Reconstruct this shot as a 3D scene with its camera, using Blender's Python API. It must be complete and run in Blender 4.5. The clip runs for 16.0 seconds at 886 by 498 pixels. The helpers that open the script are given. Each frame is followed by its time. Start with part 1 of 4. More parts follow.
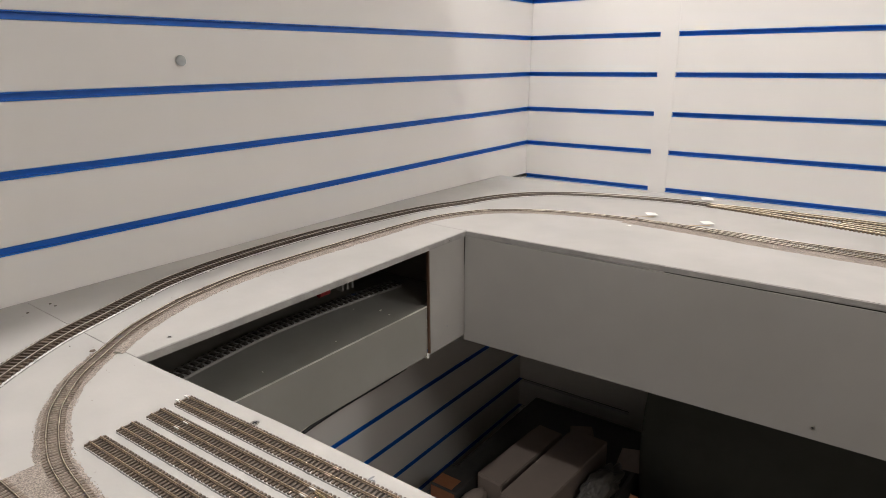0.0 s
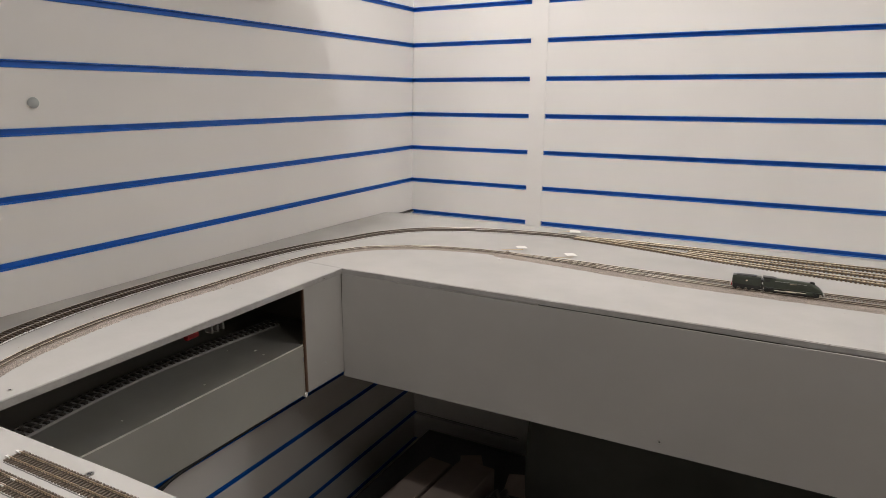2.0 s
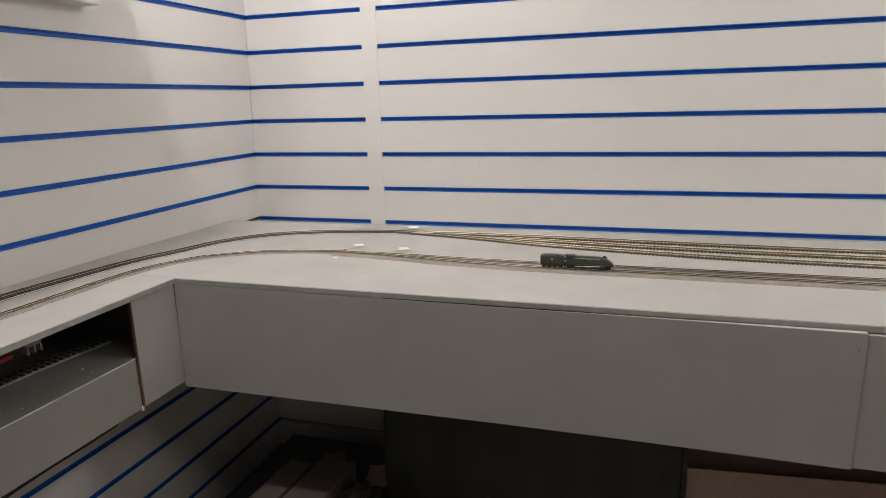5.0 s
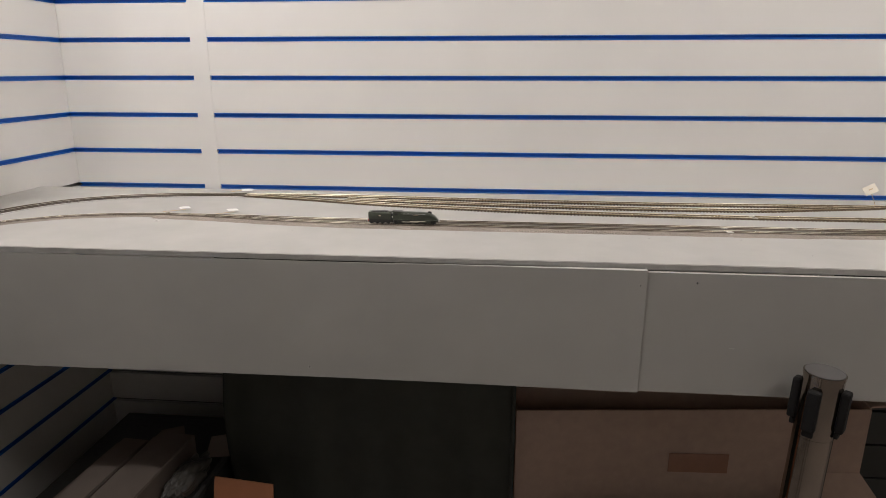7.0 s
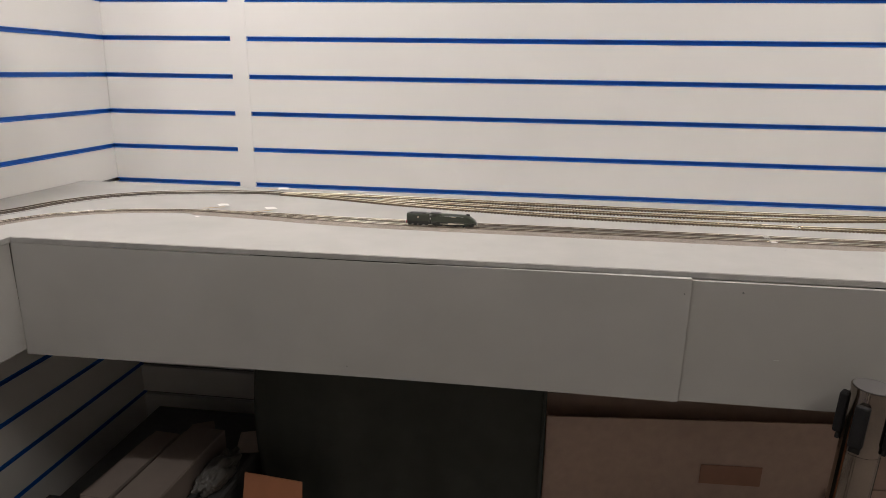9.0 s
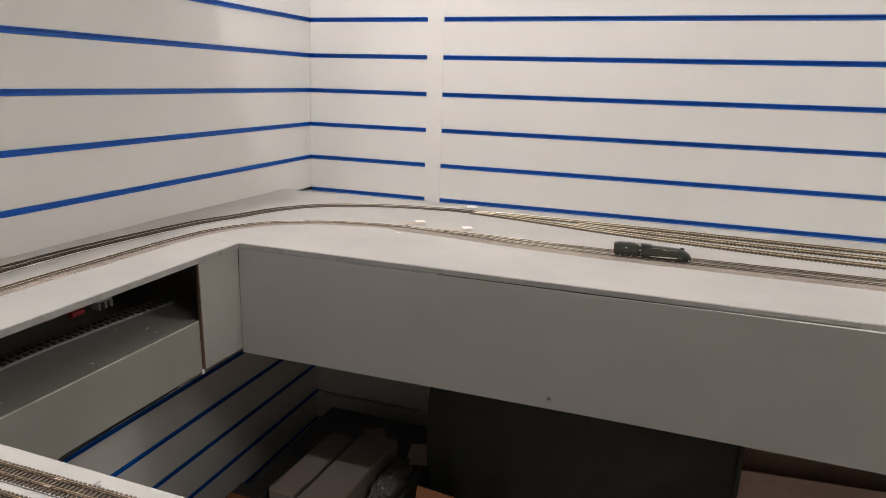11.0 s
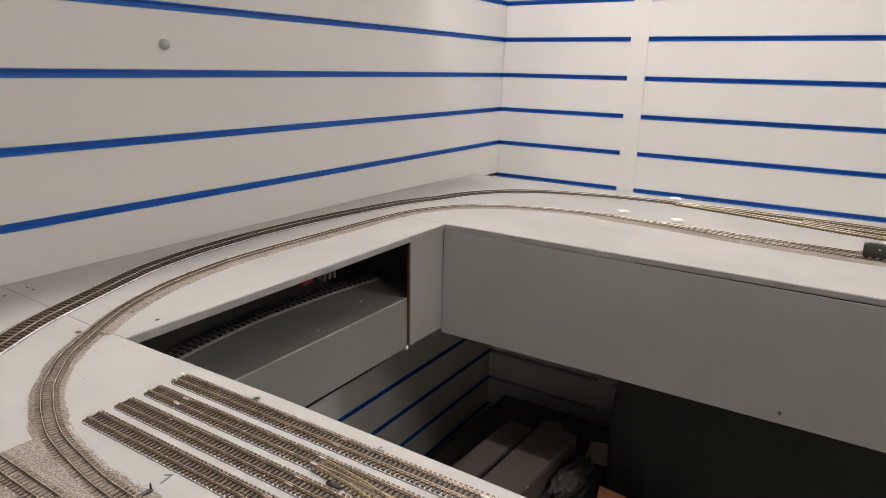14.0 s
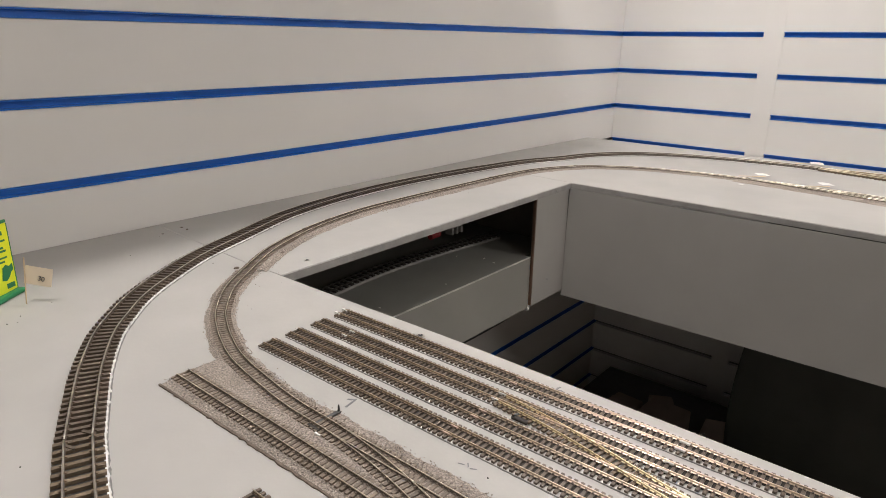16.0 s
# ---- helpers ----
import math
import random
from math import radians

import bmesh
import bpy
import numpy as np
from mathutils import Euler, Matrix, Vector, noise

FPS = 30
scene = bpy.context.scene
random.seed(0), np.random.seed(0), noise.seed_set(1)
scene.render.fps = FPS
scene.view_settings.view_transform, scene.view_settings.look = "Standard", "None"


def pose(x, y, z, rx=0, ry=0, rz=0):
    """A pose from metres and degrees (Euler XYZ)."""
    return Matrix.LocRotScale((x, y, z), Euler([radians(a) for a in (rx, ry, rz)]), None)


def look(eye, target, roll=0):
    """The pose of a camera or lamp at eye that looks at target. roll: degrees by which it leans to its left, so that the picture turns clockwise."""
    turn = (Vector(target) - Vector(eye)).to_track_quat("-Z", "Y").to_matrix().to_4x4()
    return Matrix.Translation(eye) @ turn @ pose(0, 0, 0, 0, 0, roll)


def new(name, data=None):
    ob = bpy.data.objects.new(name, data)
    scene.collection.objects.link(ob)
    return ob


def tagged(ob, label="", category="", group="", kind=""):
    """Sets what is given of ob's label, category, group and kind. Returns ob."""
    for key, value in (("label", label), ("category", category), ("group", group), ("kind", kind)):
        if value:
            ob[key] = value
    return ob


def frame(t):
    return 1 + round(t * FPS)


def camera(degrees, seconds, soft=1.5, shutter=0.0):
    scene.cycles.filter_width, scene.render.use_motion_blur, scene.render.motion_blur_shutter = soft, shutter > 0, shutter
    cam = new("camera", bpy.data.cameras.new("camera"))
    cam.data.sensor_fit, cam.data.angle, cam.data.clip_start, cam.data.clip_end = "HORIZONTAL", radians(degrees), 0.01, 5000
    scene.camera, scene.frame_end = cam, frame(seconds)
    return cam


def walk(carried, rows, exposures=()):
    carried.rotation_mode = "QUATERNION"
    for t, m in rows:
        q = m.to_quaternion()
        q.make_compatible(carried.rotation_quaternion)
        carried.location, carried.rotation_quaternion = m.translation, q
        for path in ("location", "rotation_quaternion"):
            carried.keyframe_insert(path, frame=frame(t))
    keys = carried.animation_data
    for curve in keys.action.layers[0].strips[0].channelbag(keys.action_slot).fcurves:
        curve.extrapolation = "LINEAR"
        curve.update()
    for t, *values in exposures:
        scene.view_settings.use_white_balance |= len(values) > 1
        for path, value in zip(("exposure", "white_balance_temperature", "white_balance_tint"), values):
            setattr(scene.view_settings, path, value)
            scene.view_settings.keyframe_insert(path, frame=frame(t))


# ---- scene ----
cam = camera(69.7, 16.0, soft=0.75)
PATH = [
    (0, (0.952, -1.718, 1.44), (-0.189, -0.177, 0.872), -0.5),
    (0.5, (0.968, -1.713, 1.447), (-0.124, -0.128, 0.905), -0.4),
    (1, (0.983, -1.71, 1.449), (-0.061, -0.084, 0.933), -0.3),
    (1.5, (1.005, -1.709, 1.455), (0.027, -0.035, 0.964), 0.0),
    (2, (1.028, -1.706, 1.455), (0.107, 0.007, 0.986), 0.1),
    (2.5, (1.05, -1.708, 1.456), (0.191, 0.04, 1.001), 0.2),
    (3, (1.066, -1.711, 1.459), (0.267, 0.068, 1.014), 0.4),
    (3.5, (1.09, -1.705, 1.463), (0.342, 0.097, 1.021), 0.4),
    (5.8, (1.171, -1.733, 1.435), (0.732, 0.156, 0.945), -1.0),
    (6, (1.178, -1.73, 1.429), (0.785, 0.167, 0.929), -0.5),
    (6.5, (1.216, -1.724, 1.425), (0.921, 0.182, 0.895), -0.4),
    (7, (1.232, -1.733, 1.422), (1.049, 0.183, 0.879), 0.0),
    (7.5, (1.255, -1.739, 1.423), (1.154, 0.181, 0.872), 0.4),
    (8, (1.262, -1.745, 1.423), (1.216, 0.179, 0.877), 1.0),
    (8.5, (1.243, -1.739, 1.425), (1.102, 0.18, 0.878), 0.5),
    (9, (1.195, -1.735, 1.422), (0.953, 0.176, 0.885), 0.9),
    (9.5, (1.165, -1.721, 1.423), (0.777, 0.168, 0.893), 0.5),
    (9.7, (1.139, -1.725, 1.428), (0.714, 0.157, 0.904), 0.8),
    (12, (1.016, -1.732, 1.44), (0.22, 0.029, 0.927), 1.2),
    (12.5, (0.99, -1.736, 1.438), (0.112, -0.016, 0.919), 1.1),
    (13, (0.964, -1.746, 1.441), (0.005, -0.073, 0.909), 1.2),
    (13.5, (0.943, -1.749, 1.429), (-0.059, -0.103, 0.895), 1.1),
    (14, (0.929, -1.757, 1.418), (-0.108, -0.137, 0.869), 1.2),
    (14.5, (0.903, -1.765, 1.409), (-0.197, -0.194, 0.841), 1.4),
    (15, (0.884, -1.778, 1.397), (-0.269, -0.252, 0.811), 1.5),
    (15.5, (0.871, -1.786, 1.389), (-0.33, -0.306, 0.783), 0.8),
    (16, (0.858, -1.796, 1.378), (-0.367, -0.344, 0.752), 0.8),
]
GAIN = [(0, 0.25), (1.5, 0.10), (2.0, 0.02), (3.0, -0.09), (3.5, -0.10), (6.0, -0.07), (7.0, 0.03), (8.0, 0.13), (8.5, 0.15), (9.5, 0.11), (12.5, 0.10), (14.5, 0.18), (16, 0.17)]
walk(cam, [(t, look(eye, target, roll)) for t, eye, target, roll in PATH], GAIN)

# ---- world and lamps ----
world = bpy.data.worlds.new("room_dark")
scene.world = world
world.use_nodes = True
world.node_tree.nodes["Background"].inputs[0].default_value = (0.9, 0.86, 0.8, 1)
world.node_tree.nodes["Background"].inputs[1].default_value = 0.02


CEIL = 2.55
# unseen bare bulbs and flush round panels, added to light layout and room: x, y, power, radius, bulb
LIGHTS = [(0.37, -0.78, 26.5, 0.02, True), (2.30, -0.66, 18.5, 0.08, True), (4.20, -0.50, 16.0, 0.10, True), (0.38, -1.80, 8.3, 0.03, False), (2.35, -1.80, 9.0, 0.30, False), (4.90, -0.80, 16.0, 0.20, True)]
for lx, ly, power, radius, bulb in LIGHTS:
    d = bpy.data.lights.new("lamp_light", "POINT" if bulb else "AREA")
    if bulb:
        d.shadow_soft_size = radius
    else:
        d.shape, d.size = "DISK", radius * 2
    d.energy, d.color = power, (1.0, 0.967, 0.950) if bulb and lx < 3.0 or lx < 1.0 else (1.0, 0.945, 0.890)
    new("lamp_light", d).location = (lx, ly, 2.47 if bulb else 2.515)

# ---- materials ----


def mat(name, color, rough=0.5, metal=0.0, var=0.08, scale=30.0, bump=0.0, bscale=200.0, coat=0.0, random_tint=0.0, stain=0.0, stain_scale=3.0, spec=0.5):
    m = bpy.data.materials.new(name)
    m.use_nodes = True
    nt = m.node_tree
    N, L = nt.nodes, nt.links
    p = N["Principled BSDF"]
    p.inputs["Roughness"].default_value, p.inputs["Metallic"].default_value = rough, metal
    p.inputs["Specular IOR Level"].default_value = spec
    p.inputs["Coat Weight"].default_value = coat
    tc = N.new("ShaderNodeTexCoord")
    n1 = N.new("ShaderNodeTexNoise")
    n1.inputs["Scale"].default_value, n1.inputs["Detail"].default_value = scale, 5
    L.new(tc.outputs["Object"], n1.inputs["Vector"])
    mr = N.new("ShaderNodeMapRange")
    mr.inputs["From Min"].default_value, mr.inputs["From Max"].default_value = 0.3, 0.7
    mr.inputs["To Min"].default_value, mr.inputs["To Max"].default_value = 1 - var, 1 + var
    L.new(n1.outputs["Fac"], mr.inputs["Value"])
    val = mr.outputs["Result"]
    if stain:
        n3 = N.new("ShaderNodeTexNoise")
        n3.inputs["Scale"].default_value, n3.inputs["Detail"].default_value = stain_scale, 7
        L.new(tc.outputs["Object"], n3.inputs["Vector"])
        m3 = N.new("ShaderNodeMapRange")
        m3.inputs["From Min"].default_value, m3.inputs["From Max"].default_value = 0.35, 0.7
        m3.inputs["To Min"].default_value, m3.inputs["To Max"].default_value = 1.0, 1.0 - stain
        L.new(n3.outputs["Fac"], m3.inputs["Value"])
        mm = N.new("ShaderNodeMath")
        mm.operation = "MULTIPLY"
        L.new(val, mm.inputs[0]), L.new(m3.outputs["Result"], mm.inputs[1])
        val = mm.outputs[0]
        rr = N.new("ShaderNodeMapRange")
        rr.inputs["To Min"].default_value, rr.inputs["To Max"].default_value = rough - 0.08, min(1, rough + 0.1)
        L.new(n3.outputs["Fac"], rr.inputs["Value"])
        L.new(rr.outputs["Result"], p.inputs["Roughness"])
    if random_tint:
        oi = N.new("ShaderNodeObjectInfo")
        ra = N.new("ShaderNodeMapRange")
        ra.inputs["To Min"].default_value, ra.inputs["To Max"].default_value = 1 - random_tint, 1 + random_tint
        L.new(oi.outputs["Random"], ra.inputs["Value"])
        mm = N.new("ShaderNodeMath")
        mm.operation = "MULTIPLY"
        L.new(val, mm.inputs[0]), L.new(ra.outputs["Result"], mm.inputs[1])
        val = mm.outputs[0]
    vm = N.new("ShaderNodeVectorMath")
    vm.operation = "SCALE"
    vm.inputs[0].default_value = color
    L.new(val, vm.inputs["Scale"])
    L.new(vm.outputs["Vector"], p.inputs["Base Color"])
    if bump:
        n2 = N.new("ShaderNodeTexNoise")
        n2.inputs["Scale"].default_value, n2.inputs["Detail"].default_value = bscale, 4
        L.new(tc.outputs["Object"], n2.inputs["Vector"])
        b = N.new("ShaderNodeBump")
        b.inputs["Strength"].default_value, b.inputs["Distance"].default_value = bump, 0.002
        L.new(n2.outputs["Fac"], b.inputs["Height"])
        L.new(b.outputs["Normal"], p.inputs["Normal"])
    return m


M_SLAT = mat("slatwall_melamine", (0.72, 0.695, 0.66), 0.42, var=0.012, scale=4, bump=0.03, bscale=60, random_tint=0.012, stain=0.03, stain_scale=2.0)
M_BLUE = mat("blue_plastic", (0.006, 0.130, 0.52), 0.36, var=0.08, scale=25, random_tint=0.06)
M_BACKING = mat("backing_board", (0.25, 0.24, 0.23), 0.8, var=0.1)
M_TOP = mat("grey_tabletop_paint", (0.420, 0.404, 0.378), 0.56, spec=0.28, var=0.03, scale=18, bump=0.06, bscale=120, stain=0.10, stain_scale=4.0)
M_EDGE = mat("grey_board_edge", (0.345, 0.333, 0.312), 0.7, var=0.1, scale=60, bump=0.3, bscale=300, stain=0.15, stain_scale=20)
M_PANEL = mat("grey_panel_paint", (0.362, 0.347, 0.322), 0.62, spec=0.25, var=0.03, scale=9, bump=0.05, bscale=90, stain=0.08, stain_scale=3.0)
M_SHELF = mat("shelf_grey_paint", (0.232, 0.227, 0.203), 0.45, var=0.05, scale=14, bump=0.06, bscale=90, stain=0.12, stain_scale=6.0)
# fascia grey is set darker and a little greener than the panel grey
M_FASCIA = mat("fascia_grey", (0.292, 0.284, 0.256), 0.6, spec=0.25, var=0.04, scale=9, bump=0.05, bscale=90, stain=0.10, stain_scale=4.0)
M_PALEEDGE = mat("chipped_pale_edge", (0.62, 0.60, 0.56), 0.5, var=0.2, scale=40, stain=0.3, stain_scale=12)
M_FOAM = mat("grey_foam_strip", (0.27, 0.262, 0.245), 0.8, var=0.1, scale=120)
M_WORNLIT = mat("worn_and_lit_pale_paint", (0.46, 0.44, 0.42), 0.5, var=0.15, scale=60)
M_PLAIN = mat("plain_wall_paint", (0.50, 0.475, 0.45), 0.8, var=0.03, scale=5)
M_SLATSHADE = mat("painted_slat_shade", (0.045, 0.045, 0.040), 0.6, var=0.1, scale=10)
M_CAP = mat("dull_grey_cap", (0.075, 0.070, 0.067), 0.45, var=0.1)
M_DARKWOOD = mat("dark_board", (0.10, 0.085, 0.075), 0.8, var=0.2, scale=20)
M_SLEEPT = mat("tan_brown_sleeper", (0.160, 0.116, 0.078), 0.25, spec=1.0, var=0.12, scale=300, random_tint=0.2)
M_SLEEP = mat("brown_plastic_sleeper", (0.115, 0.085, 0.063), 0.38, spec=0.6, var=0.12, scale=300, random_tint=0.18)
M_SLEEPB = mat("weathered_sleeper", (0.175, 0.136, 0.104), 0.45, var=0.2, scale=300, random_tint=0.2)
M_RAIL = mat("nickel_silver_rail", (0.90, 0.80, 0.62), 0.28, metal=0.95, var=0.10, scale=120, stain=0.15, stain_scale=40)
M_DULLRAIL = mat("dulled_nickel_rail", (0.62, 0.565, 0.50), 0.30, metal=0.9, var=0.12, scale=120, stain=0.2, stain_scale=40)
M_BRIGHT = mat("bright_metal", (0.85, 0.80, 0.68), 0.25, metal=0.9, var=0.05)
M_RAILB = mat("dulled_rail", (0.84, 0.76, 0.63), 0.28, metal=0.9, var=0.15, scale=150, stain=0.2, stain_scale=40)
M_SIDECARD = mat("grey_white_card", (0.52, 0.50, 0.47), 0.7, var=0.08, scale=80)
M_CARDEDGE = mat("off_white_card_edge", (0.70, 0.68, 0.65), 0.7, var=0.08, scale=150, stain=0.2, stain_scale=25)
M_EDGESHADE = mat("painted_edge_shade", (0.17, 0.165, 0.155), 0.9, var=0.15, scale=200)
M_DARKBROWN = mat("dark_brown", (0.13, 0.10, 0.078), 0.9, var=0.3, scale=400)
M_RUSTSHADE = mat("rusty_shaded_rail_side", (0.105, 0.080, 0.060), 0.5, metal=0.3, var=0.2, scale=200)
M_SIDERAIL = mat("dulled_brown_rail", (0.66, 0.53, 0.39), 0.30, metal=0.85, var=0.15, scale=150, stain=0.2, stain_scale=40)
M_BRASSY = mat("brassy_rail", (0.80, 0.66, 0.40), 0.33, metal=0.85, var=0.12, scale=150, stain=0.15, stain_scale=40)
M_WEB = mat("dull_shaded_rail_side", (0.29, 0.215, 0.135), 0.45, metal=0.5, var=0.2, scale=200)
M_PENCIL = mat("pencil_lead", (0.16, 0.16, 0.165), 0.5, var=0.3, scale=900)
M_COPPER = mat("copper_joiner", (0.74, 0.58, 0.49), 0.35, metal=0.6, var=0.1, scale=200)
M_BALLAST = mat("ballast_grit", (0.320, 0.272, 0.232), 0.9, var=0.6, scale=700, bump=0.8, bscale=900, stain=0.2, stain_scale=30)
M_GRAIN = mat("loose_grit", (0.350, 0.290, 0.245), 0.9, var=0.1, scale=300)
gn = M_GRAIN.node_tree
geo = gn.nodes.new("ShaderNodeNewGeometry")
isl = gn.nodes.new("ShaderNodeMapRange")
isl.inputs["To Min"].default_value, isl.inputs["To Max"].default_value = 0.48, 1.65
gn.links.new(geo.outputs["Random Per Island"], isl.inputs["Value"])
scale_node = next(n for n in gn.nodes if n.type == "VECT_MATH")
gn.links.new(isl.outputs["Result"], scale_node.inputs["Scale"])
M_UNDER = mat("dark_underlay", (0.035, 0.029, 0.024), 0.85, var=0.2, scale=200)
M_WHITE = mat("white_card", (0.78, 0.76, 0.72), 0.6, var=0.02, scale=60)
M_OFFWHITE = mat("off_white_card", (0.78, 0.71, 0.60), 0.65, var=0.05, scale=60)
M_CREAM = mat("cream_card", (0.74, 0.62, 0.47), 0.65, var=0.03, scale=60)
M_STICK = mat("cocktail_stick_wood", (0.62, 0.47, 0.30), 0.6, var=0.1, scale=200)
M_INK = mat("dark_ink", (0.03, 0.03, 0.035), 0.6, var=0.05)
M_YELLOW = mat("yellow_printed_card", (0.80, 0.82, 0.02), 0.45, var=0.03, scale=30)
M_GREENP = mat("green_print", (0.014, 0.18, 0.065), 0.45, var=0.05)
M_LOCO = mat("dark_green_loco_paint", (0.037, 0.043, 0.030), 0.32, var=0.12, scale=200, stain=0.2, stain_scale=60)
M_LOCOBLACK = mat("black_loco_paint", (0.018, 0.018, 0.017), 0.4, var=0.15, scale=200)
M_BLACK = mat("black_plastic", (0.065, 0.064, 0.062), 0.55, var=0.15, scale=80)
M_STEEL = mat("steel_wheel", (0.55, 0.54, 0.52), 0.35, metal=1.0, var=0.1, scale=200)
M_MOTOR = mat("motor_grey_plastic", (0.27, 0.265, 0.255), 0.5, var=0.1, scale=100)
M_RED = mat("red_paint", (0.33, 0.018, 0.022), 0.4, var=0.08, scale=100)
M_CHROME = mat("polished_chrome", (0.43, 0.37, 0.32), 0.10, metal=1.0, var=0.12, scale=14, stain=0.25, stain_scale=9)
M_CLIP = mat("black_clip_plastic", (0.012, 0.011, 0.011), 0.6, var=0.1, scale=60, spec=0.15)
M_CARTON = mat("brown_corrugated_card", (0.52, 0.375, 0.30), 0.8, var=0.06, scale=40, bump=0.1, bscale=200, stain=0.1, stain_scale=4)
M_TAPE = mat("brown_parcel_tape", (0.34, 0.175, 0.115), 0.6, var=0.05, scale=40)
M_ORANGE = mat("orange_brown_card", (0.38, 0.155, 0.075), 0.7, var=0.06, scale=30)
M_FILM = mat("dark_grey_plastic_film", (0.085, 0.078, 0.070), 0.32, var=0.3, scale=40, bump=0.2, bscale=60)
M_PALE = mat("pale_card", (0.245, 0.195, 0.165), 0.75, var=0.05, scale=20, stain=0.1)
M_CLOTH = mat("black_cloth", (0.070, 0.073, 0.063), 0.95, var=0.06, scale=20, bump=0.08, bscale=300, spec=0.2)
M_CARPET = mat("dark_carpet", (0.22, 0.195, 0.175), 0.95, var=0.3, scale=300, bump=0.6, bscale=600)
M_CEIL = mat("white_ceiling_paint", (0.75, 0.74, 0.72), 0.8, var=0.02, scale=6)
M_CABLE = mat("black_cable", (0.012, 0.012, 0.013), 0.4, var=0.1)
M_GREYP = mat("pale_grey_plastic", (0.43, 0.45, 0.44), 0.45, var=0.05)
M_ZINC = mat("zinc_screw", (0.45, 0.43, 0.40), 0.35, metal=1.0, var=0.1)
M_BARE = mat("bare_wood_edge", (0.12, 0.066, 0.040), 0.7, var=0.15, scale=90)

# ---- builders ----


def mesh_from(bm, name, m, smooth=False):
    me = bpy.data.meshes.new(name)
    bm.normal_update()
    bm.to_mesh(me)
    bm.free()
    if m:
        me.materials.append(m)
    if smooth:
        me.shade_smooth()
    return me


def part(name, bm, m, parent=None, label="", smooth=False, pose_m=None):
    ob = new(name, mesh_from(bm, name, m, smooth))
    ob.parent = parent
    if pose_m is not None:
        ob.matrix_local = pose_m
    if label:
        tagged(ob, label)
    return ob


def thing(name, label, category, group="", kind="", at=None):
    ob = new(name)
    ob.empty_display_size = 0.05
    if at is not None:
        ob.matrix_world = at
    return tagged(ob, label, category, group, kind)


def box(x0, x1, y0, y1, z0, z1, bevel=0.0, bm=None, seg=1):
    own = bm is None
    bm = bm or bmesh.new()
    r = bmesh.ops.create_cube(bm, size=1.0)
    bmesh.ops.transform(bm, verts=r["verts"], matrix=Matrix.LocRotScale(((x0 + x1) / 2, (y0 + y1) / 2, (z0 + z1) / 2), None, (abs(x1 - x0), abs(y1 - y0), abs(z1 - z0))))
    if bevel:
        vs = set(r["verts"])
        es = [e for e in bm.edges if e.verts[0] in vs and e.verts[1] in vs]
        bmesh.ops.bevel(bm, geom=es, offset=bevel, segments=seg, affect="EDGES", profile=0.5)
    return bm


def cyl(r, z0, z1, seg=24, bm=None, m=None, r2=None, bevel=0.0):
    bm = bm or bmesh.new()
    q = bmesh.ops.create_cone(bm, cap_ends=True, segments=seg, radius1=r, radius2=r if r2 is None else r2, depth=z1 - z0)
    t = Matrix.Translation((0, 0, (z0 + z1) / 2))
    bmesh.ops.transform(bm, verts=q["verts"], matrix=(m @ t) if m else t)
    return bm


def extrude_poly(pts, z0, z1, bevel=0.0):
    bm = bmesh.new()
    lo = [bm.verts.new((x, y, z0)) for x, y in pts]
    f = bm.faces.new(lo)
    g = bmesh.ops.extrude_face_region(bm, geom=[f])
    bmesh.ops.translate(bm, verts=[v for v in g["geom"] if isinstance(v, bmesh.types.BMVert)], vec=(0, 0, z1 - z0))
    bmesh.ops.recalc_face_normals(bm, faces=bm.faces)
    if bevel:
        bmesh.ops.bevel(bm, geom=list(bm.edges), offset=bevel, segments=1, affect="EDGES")
    return bm


def smooth_path(pts, step):
    """Even points along a smooth curve through pts, with tangents."""
    P = [Vector(p).to_3d() for p in pts]
    P = [P[0] * 2 - P[1]] + P + [P[-1] * 2 - P[-2]]
    dense = []
    for a, b, c, d in zip(P, P[1:], P[2:], P[3:]):
        for k in range(24):
            t = k / 24
            dense.append(0.5 * ((2 * b) + (c - a) * t + (2 * a - 5 * b + 4 * c - d) * t * t + (3 * b - a - 3 * c + d) * t ** 3))
    dense.append(P[-2])
    cum = [0.0]
    for a, b in zip(dense, dense[1:]):
        cum.append(cum[-1] + (b - a).length)
    n = max(2, round(cum[-1] / step))
    out, j = [], 0
    for i in range(n + 1):
        s = cum[-1] * i / n
        while j < len(cum) - 2 and cum[j + 1] < s:
            j += 1
        f = (s - cum[j]) / max(1e-9, cum[j + 1] - cum[j])
        out.append(dense[j].lerp(dense[j + 1], min(1, f)))
    tan = [(out[min(i + 1, n)] - out[max(i - 1, 0)]).normalized() for i in range(n + 1)]
    return out, tan


TOP = 1.121


def top_z(y, x=9.0):
    """The height of the tabletop: the board drops just before the back wall and rises a little to the side wall."""
    s = max(0.0, min(1.0, (y + 0.157) / 0.157))
    side = max(0.0, min(1.0, 1 - x / 0.26)) * max(0.0, min(1.0, (-y - 0.2) / 0.4))
    return TOP - 0.032 * s + 0.0052 * side


